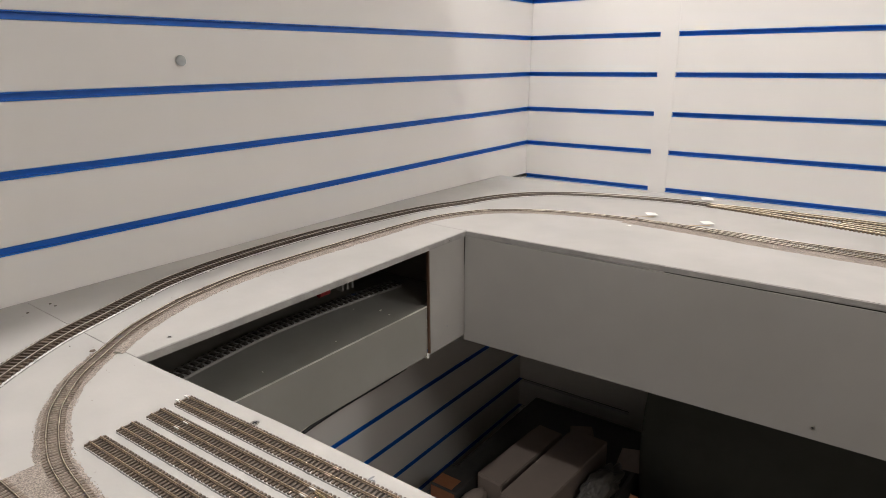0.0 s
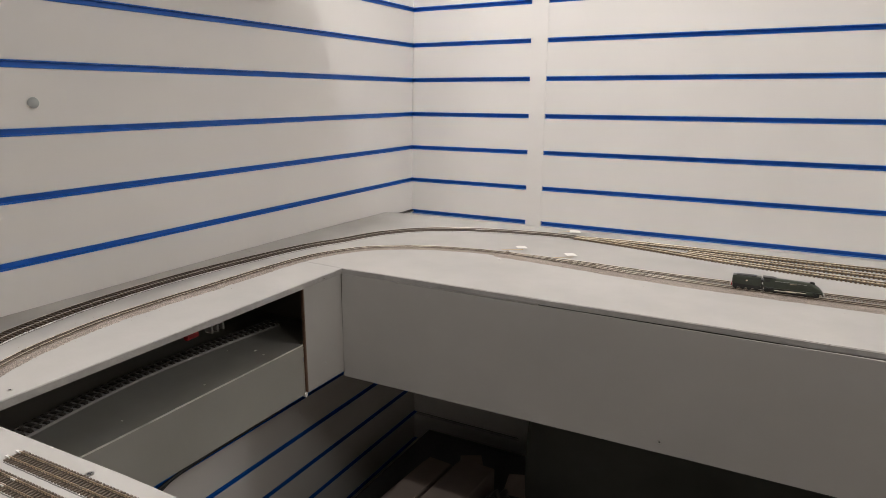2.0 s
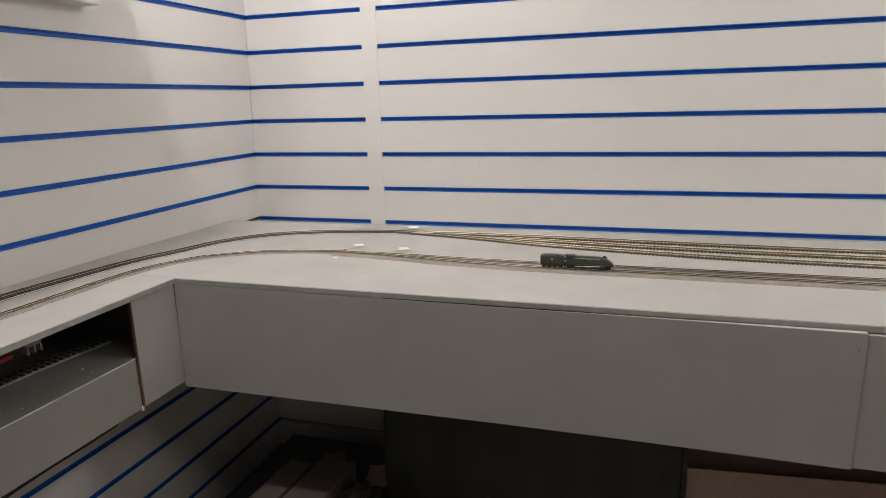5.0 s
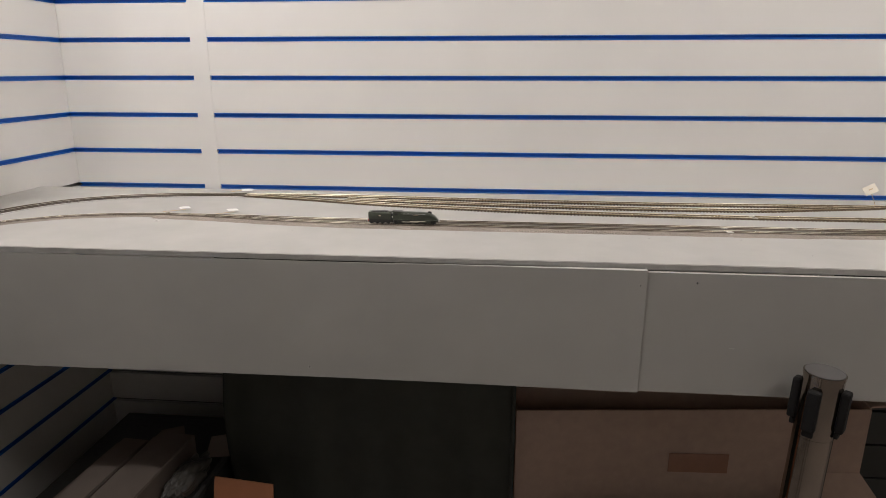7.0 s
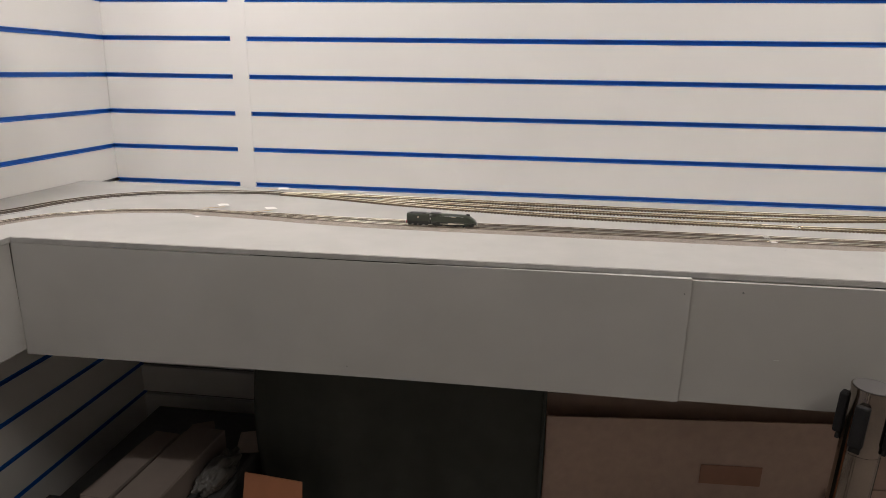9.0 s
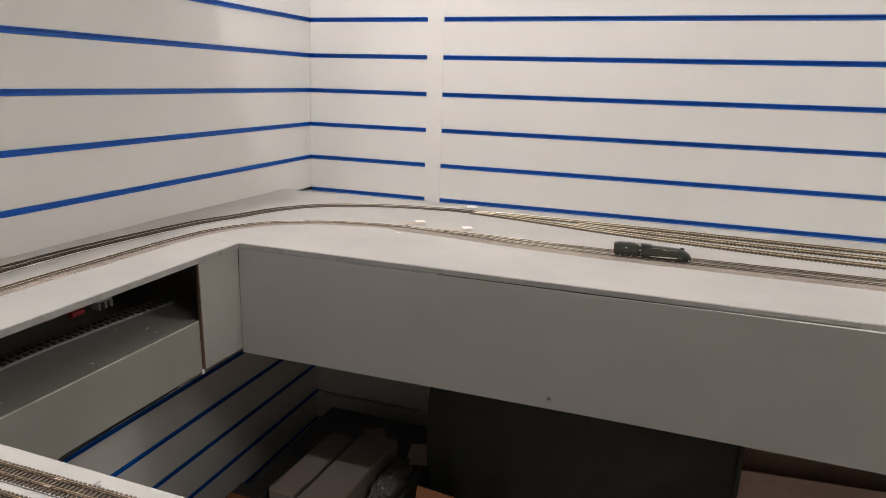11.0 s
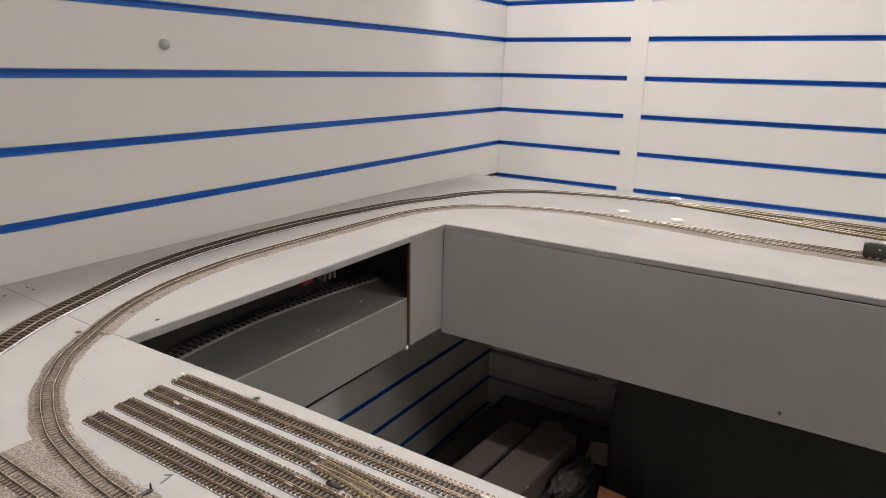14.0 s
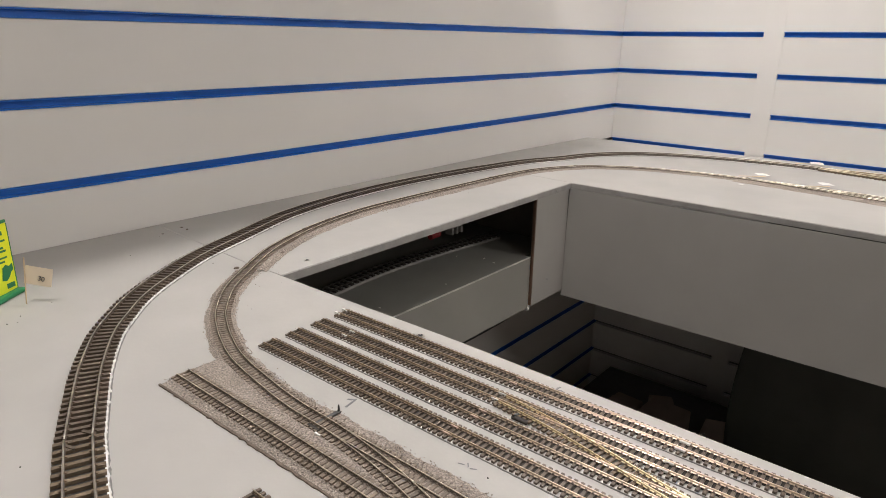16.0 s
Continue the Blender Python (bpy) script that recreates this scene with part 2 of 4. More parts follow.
def sweep(pts, tan, profile, base, bm=None, closed=True):
    """A profile of (across, up) swept along a path that lies on the table."""
    bm = bm or bmesh.new()
    rings = []
    for p, t in zip(pts, tan):
        across = Vector((t.y, -t.x, 0)).normalized()
        rings.append([bm.verts.new((p.x + across.x * a, p.y + across.y * a, base(p.y + across.y * a, p.x + across.x * a) + u)) for a, u in profile])
    k = len(profile)
    for r, s in zip(rings, rings[1:]):
        for i in range(k if closed else k - 1):
            bm.faces.new((r[i], r[(i + 1) % k], s[(i + 1) % k], s[i]))
    if closed:
        bm.faces.new(rings[0][::-1]), bm.faces.new(rings[-1])
    bmesh.ops.recalc_face_normals(bm, faces=bm.faces)
    return bm


def ragged_strip(p, tan, start, width, up, seed):
    """A thin torn-edged strip beside a path."""
    rnd = random.Random(seed)
    bm = bmesh.new()
    rows = []
    for i, (q, t) in enumerate(zip(p, tan)):
        ac = Vector((t.y, -t.x, 0)).normalized()
        w = width * (1 + 0.7 * noise.noise((i * 0.55, seed, 0)) + rnd.uniform(-0.25, 0.25))
        row = []
        for a, u in ((start, 0.0001), (start, up), (start + max(0.0002, w), up * 0.8), (start + max(0.0004, w * 1.15), 0.0001)):
            x, y = q.x + ac.x * a, q.y + ac.y * a
            row.append(bm.verts.new((x, y, top_z(y, x) + u)))
        rows.append(row)
    for r, k in zip(rows, rows[1:]):
        for i in range(3):
            bm.faces.new((r[i], r[i + 1], k[i + 1], k[i]))
    bmesh.ops.recalc_face_normals(bm, faces=bm.faces)
    return bm


OO = dict(gauge=0.0165, length=0.030, width=0.0033, pitch=0.0074, sh=0.0024, rail=0.0026, rw=0.0013)
NN = dict(gauge=0.0096, length=0.0190, width=0.0023, pitch=0.0045, sh=0.0015, rail=0.0021, rw=0.00085)
SLEEPERS = {}


def sleeper_mesh(kind, m):
    key = (kind["length"], m.name)
    if key not in SLEEPERS:
        bm = box(-kind["length"] / 2, kind["length"] / 2, -kind["width"] / 2, kind["width"] / 2, 0, kind["sh"])
        g, w = kind["gauge"] / 2, kind["rw"]
        for s in (-1, 1):
            box(s * g - w * 1.7, s * g + w * 1.7, -kind["width"] * 0.3, kind["width"] * 0.3, kind["sh"] - 0.0002, kind["sh"] + 0.0007, bm=bm)
        SLEEPERS[key] = mesh_from(bm, "sleeper", m)
    return SLEEPERS[key]


def tie_bar(t, x, y, kind, rz=0):
    q = Matrix.Translation((x, y, top_z(y, x) + 0.002)) @ pose(0, 0, 0, 0, 0, rz)
    w = kind["length"] * 0.55
    bm = box(-kind["pitch"] * 0.4, kind["pitch"] * 0.4, -w, w, 0, 0.0022, 0.0003)
    box(-kind["pitch"] * 0.6, kind["pitch"] * 0.6, -w * 1.2, -w, 0, 0.0026, 0.0003, bm=bm)
    part("tie_bar", bm, M_DARKBROWN, t, "dark turnout tie bar", pose_m=q)


def joiner(t, x, y, kind, rz=0, m=None, w=0):
    q = Matrix.Translation((x, y, top_z(y, x) + kind["sh"])) @ pose(0, 0, 0, 0, 0, rz)
    for k in (-1, 1):
        w = w or (0.006 if kind["gauge"] > 0.012 else 0.0034)
        part("rail_joiner", box(-w, w, k * kind["gauge"] / 2 - 0.0013, k * kind["gauge"] / 2 + 0.0013, 0.0003, 0.0022, 0.0002), m or M_BRIGHT, t, "bright rail joiner", pose_m=q)


def track(pts, kind, label, raise_by=0.0, weathered=False, base=top_z, group="model railway tracks", bed=False, tone=None, rails=None, head=None):
    t = thing("model_railway_track", label, "model track", group)
    p, tan = smooth_path(pts, kind["pitch"])
    sm = tone or (M_SLEEPB if weathered else M_SLEEP)
    me = sleeper_mesh(kind, sm)
    rnd = random.Random(round(pts[0][0] * 1000))
    for q, d in zip(p, tan):
        ob = new("sleeper", me)
        ob.parent = t
        ob.matrix_local = Matrix.LocRotScale((q.x, q.y, base(q.y, q.x) + raise_by), Euler((0, 0, math.atan2(d.y, d.x) - math.pi / 2 + rnd.uniform(-0.02, 0.02))), None)
    # a dark strip fills the gaps between the sleepers
    if bed:
        e = kind["gauge"] * 0.56 if kind is OO else kind["gauge"] * 0.60
        part("bed", sweep(p, tan, [(-e, raise_by + 0.0001), (-e, raise_by + kind["sh"] * 0.3), (e, raise_by + kind["sh"] * 0.3), (e, raise_by + 0.0001)], base), M_UNDER, t, "dark strip in the gaps under the sleepers")
    h0, w = raise_by + kind["sh"], kind["rw"] / 2
    for s in (-1, 1):
        c = s * kind["gauge"] / 2
        hr = kind["rail"]
        half = [(-1.5, 0.0), (-1.5, 0.0004), (-0.5, 0.0007), (-0.5, hr * 0.6), (-1, hr * 0.68), (-1, hr * 0.85), (-0.72, hr * 0.96), (-0.3, hr)]
        prof = [(c + w * a, h0 + u) for a, u in half] + [(c - w * a, h0 + u) for a, u in reversed(half)]
        r = part("rail", sweep(p, tan, prof, base), rails or head or (M_RAILB if weathered else M_RAIL), t)
        # second, darker material puts the shade of the rail sides into their colour
        r.data.materials.append(rails or (M_RUSTSHADE if weathered or head else M_WEB))
        for f in r.data.polygons:
            f.material_index, f.use_smooth = (0, True) if 4 <= f.index % 16 <= 10 else (1, False)
    return t


# ---- the room: slatted walls, floor, ceiling ----
ROOM_X, ROOM_Y = 6.0, -4.2
Z0 = 1.10
GROOVE = 0.0115


def tip(bm, lean):
    for v in bm.verts:
        v.co.x += lean * max(0.0, v.co.z - 1.2)


def slat_wall(name, label, runs, place, bare=(), lean=0.0):
    """Boards with a groove between them every 100 mm and a blue insert in each groove; above 1.2 m a leaning wall comes forward and stops short of the corner. runs: (from, to) along the wall; place turns along, depth, z into the room."""
    w = thing(name, label, "wall", kind="structure")
    for a, b in runs:
        bm = box(a, b, 0.016, 0.05, 0.0, CEIL)
        bmesh.ops.transform(bm, verts=bm.verts, matrix=place)
        part("backing", bm, M_BACKING, w)
        zs = [Z0 + 0.1 * k for k in range(-10, 15)]
        lows = [0.0] + [z + GROOVE / 2 for z in zs]
        highs = [z - GROOVE / 2 for z in zs] + [CEIL]
        for lo, hi in zip(lows, highs):
            bm = box(a, -0.0016 if lean and lo > 1.25 else b, 0.0, 0.016, lo, hi, 0.0008)
            bmesh.ops.transform(bm, verts=bm.verts, matrix=place)
            tip(bm, lean)
            part("slat", bm, M_SLAT, w)
        for z in zs:
            if any(lo < z < hi for lo, hi in bare):
                continue
            ins = bmesh.new()
            h = GROOVE / 2 - 0.0002
            prof = [(-0.0012, h), (-0.0012, h - 0.0016), (0.0065, h - 0.0018), (0.0065, -h + 0.0018), (-0.0012, -h + 0.0016), (-0.0012, -h), (0.0085, -h), (0.0085, h)]
            ends = []
            for x in (a + 0.001, b - 0.001):
                ends.append([ins.verts.new((x, d, z + u)) for d, u in prof])
            k = len(prof)
            for i in range(k):
                ins.faces.new((ends[0][i], ends[0][(i + 1) % k], ends[1][(i + 1) % k], ends[1][i]))
            bmesh.ops.recalc_face_normals(ins, faces=ins.faces)
            bmesh.ops.transform(ins, verts=ins.verts, matrix=place)
            tip(ins, lean)
            part("groove_insert", ins, M_BLUE, w, "bright blue plastic groove insert")
    return w


wall_back = slat_wall("wall_back", "off-white slatted shop wall with blue groove inserts behind the layout", [(0.0, 0.382), (0.427, ROOM_X)], Matrix.Identity(4), bare=[(0.0, Z0 - 0.05)])
part("joint_cover", box(0.3812, 0.4278, -0.0009, 0.05, 0, CEIL), M_SLAT, wall_back, "plain off-white cover strip over the wall joint")
LEFT = Matrix(((0, -1, 0, 0), (1, 0, 0, 0), (0, 0, 1, 0), (0, 0, 0, 1)))
wall_left = slat_wall("wall_left", "off-white slatted shop wall with blue groove inserts beside the layout", [(ROOM_Y, 0.05)], LEFT, bare=[(Z0 - 0.01, Z0 + 0.01)], lean=0.026)

wall_right = tagged(part("wall_right", box(ROOM_X, ROOM_X + 0.1, ROOM_Y, 0.05, 0, CEIL), M_PLAIN), "plain off-white wall closing the room", "wall", kind="structure")
wall_front = tagged(part("wall_front", box(-0.05, ROOM_X + 0.1, ROOM_Y - 0.1, ROOM_Y, 0, CEIL), M_PLAIN), "plain off-white wall closing the room", "wall", kind="structure")
tagged(part("floor", box(-0.05, ROOM_X + 0.1, ROOM_Y - 0.1, 0.05, -0.1, 0), M_CARPET), "dark carpet floor under the layout", "floor", kind="structure")
tagged(part("ceiling", box(-0.05, ROOM_X + 0.1, ROOM_Y - 0.1, 0.05, CEIL, CEIL + 0.1), M_CEIL), "plain white ceiling", "ceiling", kind="structure")

# ---- the table ----
IX, IY0, IY1 = 0.281, -1.3975, -0.7245
TH = 0.0104


def warped_board(x0, x1, y0, y1, nx, ny, th=TH):
    bm = bmesh.new()
    top, bot = [], []
    for j in range(ny + 1):
        y = y0 + (y1 - y0) * j / ny
        top.append([bm.verts.new((x0 + (x1 - x0) * i / nx, y, top_z(y, x0 + (x1 - x0) * i / nx))) for i in range(nx + 1)])
        bot.append([bm.verts.new((x0 + (x1 - x0) * i / nx, y, top_z(y, x0 + (x1 - x0) * i / nx) - th)) for i in range(nx + 1)])
    for j in range(ny):
        for i in range(nx):
            bm.faces.new((top[j][i], top[j][i + 1], top[j + 1][i + 1], top[j + 1][i]))
            bm.faces.new((bot[j][i], bot[j + 1][i], bot[j + 1][i + 1], bot[j][i + 1]))
    for a, b in ((top[0], bot[0]), (bot[-1], top[-1])):
        for i in range(nx):
            bm.faces.new((a[i], b[i], b[i + 1], a[i + 1]))
    for j in range(ny):
        bm.faces.new((top[j][0], top[j + 1][0], bot[j + 1][0], bot[j][0]))
        bm.faces.new((top[j][-1], bot[j][-1], bot[j + 1][-1], top[j + 1][-1]))
    bmesh.ops.recalc_face_normals(bm, faces=bm.faces)
    return bm


layout_table = thing("layout_table", "grey-painted wooden baseboard table for a model railway", "table")
TABLE_R = 3.0
part("back_board", warped_board(0.002, TABLE_R, IY1, -0.003, 120, 48), M_TOP, layout_table, "light grey painted board along the back wall")
bm = warped_board(0.002, IX, IY0, IY1 - 0.0008, 24, 12)
for v in bm.verts:
    if v.co.x > 0.2:
        v.co.x -= 0.0085 * (v.co.y - IY0) / (IY1 - IY0) * (v.co.x - 0.2) / 0.081
for v in bm.verts:
    if v.co.y < IY0 + 0.01:
        v.co.y -= 0.003 * max(0.0, min(1.0, (0.262 - v.co.x) / 0.03))
part("left_board", bm, M_TOP, layout_table, "light grey painted board along the side wall")
bm = warped_board(0.002, 1.02, -1.86, IY0 - 0.0008, 80, 12)
for v in bm.verts:
    if v.co.y > IY0 - 0.01 and v.co.x > IX:
        v.co.y += 0.0062 * min(1.0, (v.co.x - IX) / 0.25)
    elif v.co.y > IY0 - 0.01:
        v.co.y -= 0.003 * max(0.0, min(1.0, (0.262 - v.co.x) / 0.03))
part("front_board", bm, M_TOP, layout_table, "light grey painted board of the near side")
# edge bands on the cut sides of the boards
bm = box(IX - 0.0085, 1.3285, IY1 - 0.003, IY1 - 0.0005, TOP - TH, TOP - 0.0006)
for v in bm.verts:
    if v.co.z < TOP - 0.005 and v.co.x > 1.0:
        v.co.z += 0.0028
part("edge_band", bm, M_EDGE, layout_table, "darker grey cut edge")
part("edge_band", box(1.3295, TABLE_R, IY1 - 0.0024, IY1 - 0.0005, TOP - TH + 0.0005, TOP - 0.0008), M_EDGE, layout_table, "darker grey cut edge")
bm = box(IX + 0.0003, IX + 0.0022, IY0 + 0.001, IY1 - 0.0035, TOP - TH, TOP - 0.0006)
for v in bm.verts:
    v.co.x -= 0.0085 * (v.co.y - IY0) / (IY1 - IY0)
part("edge_band", bm, M_EDGE, layout_table, "darker grey cut edge")
# front panels under the back board
PB = 0.899
bm = extrude_poly([(0.2722, -0.7278), (0.95, -0.7282), (1.15, -0.7312), (1.30, -0.7352), (1.466, -0.7400), (1.466, -0.7292), (1.15, -0.7285), (0.95, -0.7256), (0.2722, -0.7250)], 0.0, 1.0)
for v in bm.verts:
    f = (v.co.x - 0.2722) / 1.1938
    if v.co.z > 0.5:
        v.co.z = 1.1101 if v.co.x < 0.3 else 1.1054 + 0.0071 * f
    else:
        v.co.z = 0.8902 + 0.0078 * f
        v.co.x -= 0.0025 * (1 - f)
part("front_panel", bm, M_PANEL, layout_table, "grey painted front panel with one screw")
# pale strip paints the light caught by the bowed panel's top edge
bm = extrude_poly([(1.05, -0.7293), (1.15, -0.7310), (1.30, -0.7350), (1.4655, -0.7398), (1.4655, -0.7300), (1.15, -0.7288), (1.05, -0.7284)], 0.0, 0.0006)
for v in bm.verts:
    v.co.z += 1.1055 + 0.0071 * (v.co.x - 0.2722) / 1.1938
part("panel_top_edge", bm, M_WORNLIT, layout_table, "bare top edge of the bowed panel, painted pale with the light on it")
part("front_panel", box(1.4668, TABLE_R, -0.7362, -0.7290, PB, TOP - 0.0112, 0.0004), M_PANEL, layout_table, "grey painted front panel")
# short panel of the inner corner, shelf and its fascia
part("corner_panel", box(0.2670, 0.2715, -0.840, -0.7283, PB + 0.002, TOP - TH - 0.001, 0.0006), M_PANEL, layout_table, "grey painted corner panel")
part("corner_batten", box(0.246, 0.2668, -0.7322, -0.705, PB + 0.004, TOP - TH - 0.001), M_DARKWOOD, layout_table, "dark corner batten")
part("corner_batten", box(0.252, 0.2667, -0.815, -0.790, PB + 0.004, TOP - TH - 0.001), M_DARKWOOD, layout_table, "dark corner batten")
part("panel_raw_edge", box(0.2653, 0.2707, -0.8425, -0.8402, PB + 0.004, TOP - TH - 0.001), M_BARE, layout_table, "bare brown sawn edge")
part("filler_blob", box(0.2595, 0.2675, -0.8445, -0.8380, PB - 0.008, PB + 0.003, 0.002, seg=2), M_WHITE, layout_table, "white filler at the foot of the edge")
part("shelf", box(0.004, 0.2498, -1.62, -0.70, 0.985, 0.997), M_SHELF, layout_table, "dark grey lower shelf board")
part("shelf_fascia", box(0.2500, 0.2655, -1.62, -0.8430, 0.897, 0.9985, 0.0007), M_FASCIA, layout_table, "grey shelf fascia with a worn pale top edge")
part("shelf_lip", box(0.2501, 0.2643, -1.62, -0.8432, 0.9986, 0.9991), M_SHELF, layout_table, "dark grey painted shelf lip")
part("fascia_edge", box(0.2644, 0.2660, -1.62, -0.8432, 0.9972, 0.9994), M_PALEEDGE, layout_table, "pale worn top edge")
# dark boards close the end and back of the shelf bay
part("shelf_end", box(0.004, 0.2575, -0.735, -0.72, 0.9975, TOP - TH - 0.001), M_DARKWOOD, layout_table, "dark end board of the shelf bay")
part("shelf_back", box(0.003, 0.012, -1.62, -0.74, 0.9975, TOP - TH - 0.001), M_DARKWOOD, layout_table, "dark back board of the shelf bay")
# legs
for x, y in ((2.9, -0.05), (2.9, -0.68), (0.05, -1.8), (0.96, -1.8), (0.96, -1.45)):
    part("leg", box(x - 0.022, x + 0.022, y - 0.022, y + 0.022, 0.0, top_z(y) - TH - 0.001, 0.002), M_DARKWOOD, layout_table, "square wooden leg")

# ---- tracks ----
OUT_0 = [(0.72, -1.755), (0.64, -1.740), (0.55, -1.714), (0.50, -1.697), (0.446, -1.6765)]
OUT_A = [(0.446, -1.6765), (0.396, -1.653), (0.352, -1.631), (0.301, -1.600), (0.268, -1.573), (0.233, -1.539), (0.200, -1.494), (0.162, -1.431), (0.127, -1.348)]
OUT_B = [(0.127, -1.348), (0.103, -1.290), (0.085, -1.237), (0.067, -1.140), (0.060, -1.030), (0.062, -0.920), (0.075, -0.790), (0.098, -0.645), (0.132, -0.540)]
OUT_C = [(0.132, -0.540), (0.162, -0.438), (0.208, -0.363), (0.262, -0.316), (0.335, -0.280), (0.435, -0.252), (0.530, -0.238), (0.600, -0.237)]
for pts, lab in ((OUT_0, "curved brown track with wider-spaced paler sleepers past a rail joint"), (OUT_A, "curved brown-sleepered model track on the near corner"), (OUT_B, "gently curved brown-sleepered model track along the side wall"), (OUT_C, "curved brown-sleepered model track in the back corner")):
    # past the joint the tan tone paints light glinting on the sleepers
    worn = pts is OUT_0
    t = track(pts, dict(OO, pitch=0.0086) if worn else OO, lab, raise_by=0.0015, tone=M_SLEEPT if worn else None, head=M_DULLRAIL)
    if worn:
        joiner(t, 0.446, -1.6765, OO, 22, M_RUSTSHADE)
    p, tan = smooth_path(pts, 0.01)
    u = thing("track_underlay", "thin dark track underlay with a white inner edge", "underlay")
    part("bed", sweep(p, tan, [(-0.0152, 0.0001), (-0.0152, 0.0014), (0.0152, 0.0014), (0.0152, 0.0001)], top_z), M_UNDER, u)
    pf, tf = smooth_path(pts, 0.0025)
    part("white_edge", ragged_strip(pf, tf, 0.0140, 0.0019, 0.0017, len(pts)), M_CARDEDGE, u, "ragged white paper edge strip")
    # dark strip painting the shadow just outside the white edge
    part("foam_edge", ragged_strip(pf, tf, 0.0161, 0.0008, 0.0006, len(pts) + 7), M_EDGESHADE, u, "dark grey strip painting the shadow beside the underlay")

YARD_F = [(0.600, -0.237), (0.750, -0.266), (0.950, -0.313), (1.15, -0.344), (1.30, -0.362), (1.45, -0.371), (1.60, -0.376), (1.80, -0.378), (2.045, -0.376)]
YARD_M = [(0.860, -0.263), (1.00, -0.278), (1.15, -0.292), (1.28, -0.302), (1.42, -0.308), (1.60, -0.311), (1.79, -0.303), (1.93, -0.276), (2.07, -0.247)]
YARD_B = [(0.600, -0.237), (0.740, -0.227), (0.940, -0.231), (1.20, -0.244), (1.42, -0.251), (1.60, -0.254), (1.80, -0.249), (2.08, -0.242), (2.25, -0.241)]
yf = track(YARD_F, OO, "nickel-railed siding track at the front of the yard", bed=True, tone=M_SLEEPT)
track(YARD_M, OO, "middle siding track of the yard joining the rear line", bed=True, tone=M_SLEEPT)
yb = track(YARD_B, OO, "rear siding track of the yard along the back wall", bed=True, tone=M_SLEEPT)
track([(2.253, -0.241), (2.6, -0.243), (2.96, -0.246)], OO, "straight running track along the back wall", bed=True, tone=M_SLEEPT)

IN_A = [(0.80, -1.556), (0.66, -1.557), (0.53, -1.557), (0.467, -1.551), (0.422, -1.543), (0.387, -1.531), (0.354, -1.516), (0.325, -1.499), (0.280, -1.461), (0.243, -1.414)]
IN_B = [(0.243, -1.414), (0.208, -1.362), (0.183, -1.307), (0.165, -1.252), (0.149, -1.160), (0.146, -1.060), (0.149, -0.944), (0.153, -0.800)]
IN_C = [(0.153, -0.800), (0.166, -0.690), (0.205, -0.595), (0.250, -0.543), (0.335, -0.495), (0.444, -0.470), (0.520, -0.463)]
track(IN_A, NN, "narrow weathered ballasted track bending round the near corner", 0.0012, True)
ib = track(IN_B, NN, "narrow weathered ballasted track along the side board", 0.0012, True)
joiner(ib, 0.242, -1.4125, NN, -54, M_RUSTSHADE)
track(IN_C, NN, "narrow weathered ballasted track in the back corner", 0.0012, True)
F1 = [(0.520, -0.463), (0.680, -0.465), (0.820, -0.473), (1.00, -0.476), (1.40, -0.476), (1.80, -0.476)]
F2 = [(0.520, -0.463), (0.640, -0.476), (0.760, -0.494), (0.880, -0.505), (1.00, -0.509), (1.40, -0.510), (1.80, -0.511)]
f1 = track(F1, NN, "straight narrow track, rear one of the running pair", 0.0012, True)
f2 = track(F2, NN, "straight narrow track in grey ballast, front one of the running pair", 0.0012, True)
track([(1.803, -0.476), (2.3, -0.476), (2.96, -0.476)], NN, "straight narrow track, rear one of the running pair", 0.0012, True)
F3 = [(1.803, -0.511), (1.90, -0.508), (1.98, -0.498), (2.05, -0.485), (2.12, -0.4775), (2.18, -0.476)]
f3 = track(F3, NN, "narrow track in grey ballast curving into the rear running track", 0.0014, True)
tie_bar(yf, 0.612, -0.240, OO, -14), tie_bar(yb, 0.765, -0.224, OO)
joiner(yf, 0.84, -0.287, OO, -14), joiner(yf, 1.755, -0.377, OO, 0, M_WHITE), joiner(yf, 2.046, -0.376, OO, 0, M_WHITE), joiner(yb, 0.90, -0.228, OO, -2)
tie_bar(f1, 0.512, -0.456, NN), tie_bar(f2, 0.632, -0.470, NN, -8)
joiner(f3, 1.973, -0.499, NN, 9, M_WHITE), joiner(f1, 1.797, -0.476, NN), joiner(f1, 1.664, -0.476, NN, 0, M_WHITE, 0.0058), joiner(f2, 1.664, -0.511, NN, 0, M_WHITE, 0.0058), joiner(f2, 1.32, -0.510, NN)
sidings = []
for y in (-1.4225, -1.451, -1.4795, -1.508):
    line = [(0.415, y), (0.6, y + 0.0037), (0.8, y + 0.0077), (1.0, y + 0.0117)]
    sidings.append(track(line, NN, "straight narrow brown-sleepered siding track on the near board", 0.0008, group="parallel sidings on the near board", bed=True, rails=M_SIDERAIL))
    p, tan = smooth_path(line, 0.004)
    u = thing("track_underlay", "thin white card strip under a siding track", "underlay", group="siding underlays")
    part("card", sweep(p, tan, [(-0.0090, 0.0001), (-0.0090, 0.0006), (0.0098, 0.0006), (0.0098, 0.0001)], top_z), M_SIDECARD, u)
    # painted shadow line along the near side of the card
    part("foam_edge", ragged_strip(p, tan, 0.0099, 0.0006, 0.0005, round(-y * 1000)), M_EDGESHADE, u, "thin grey strip painting the shadow beside the card")
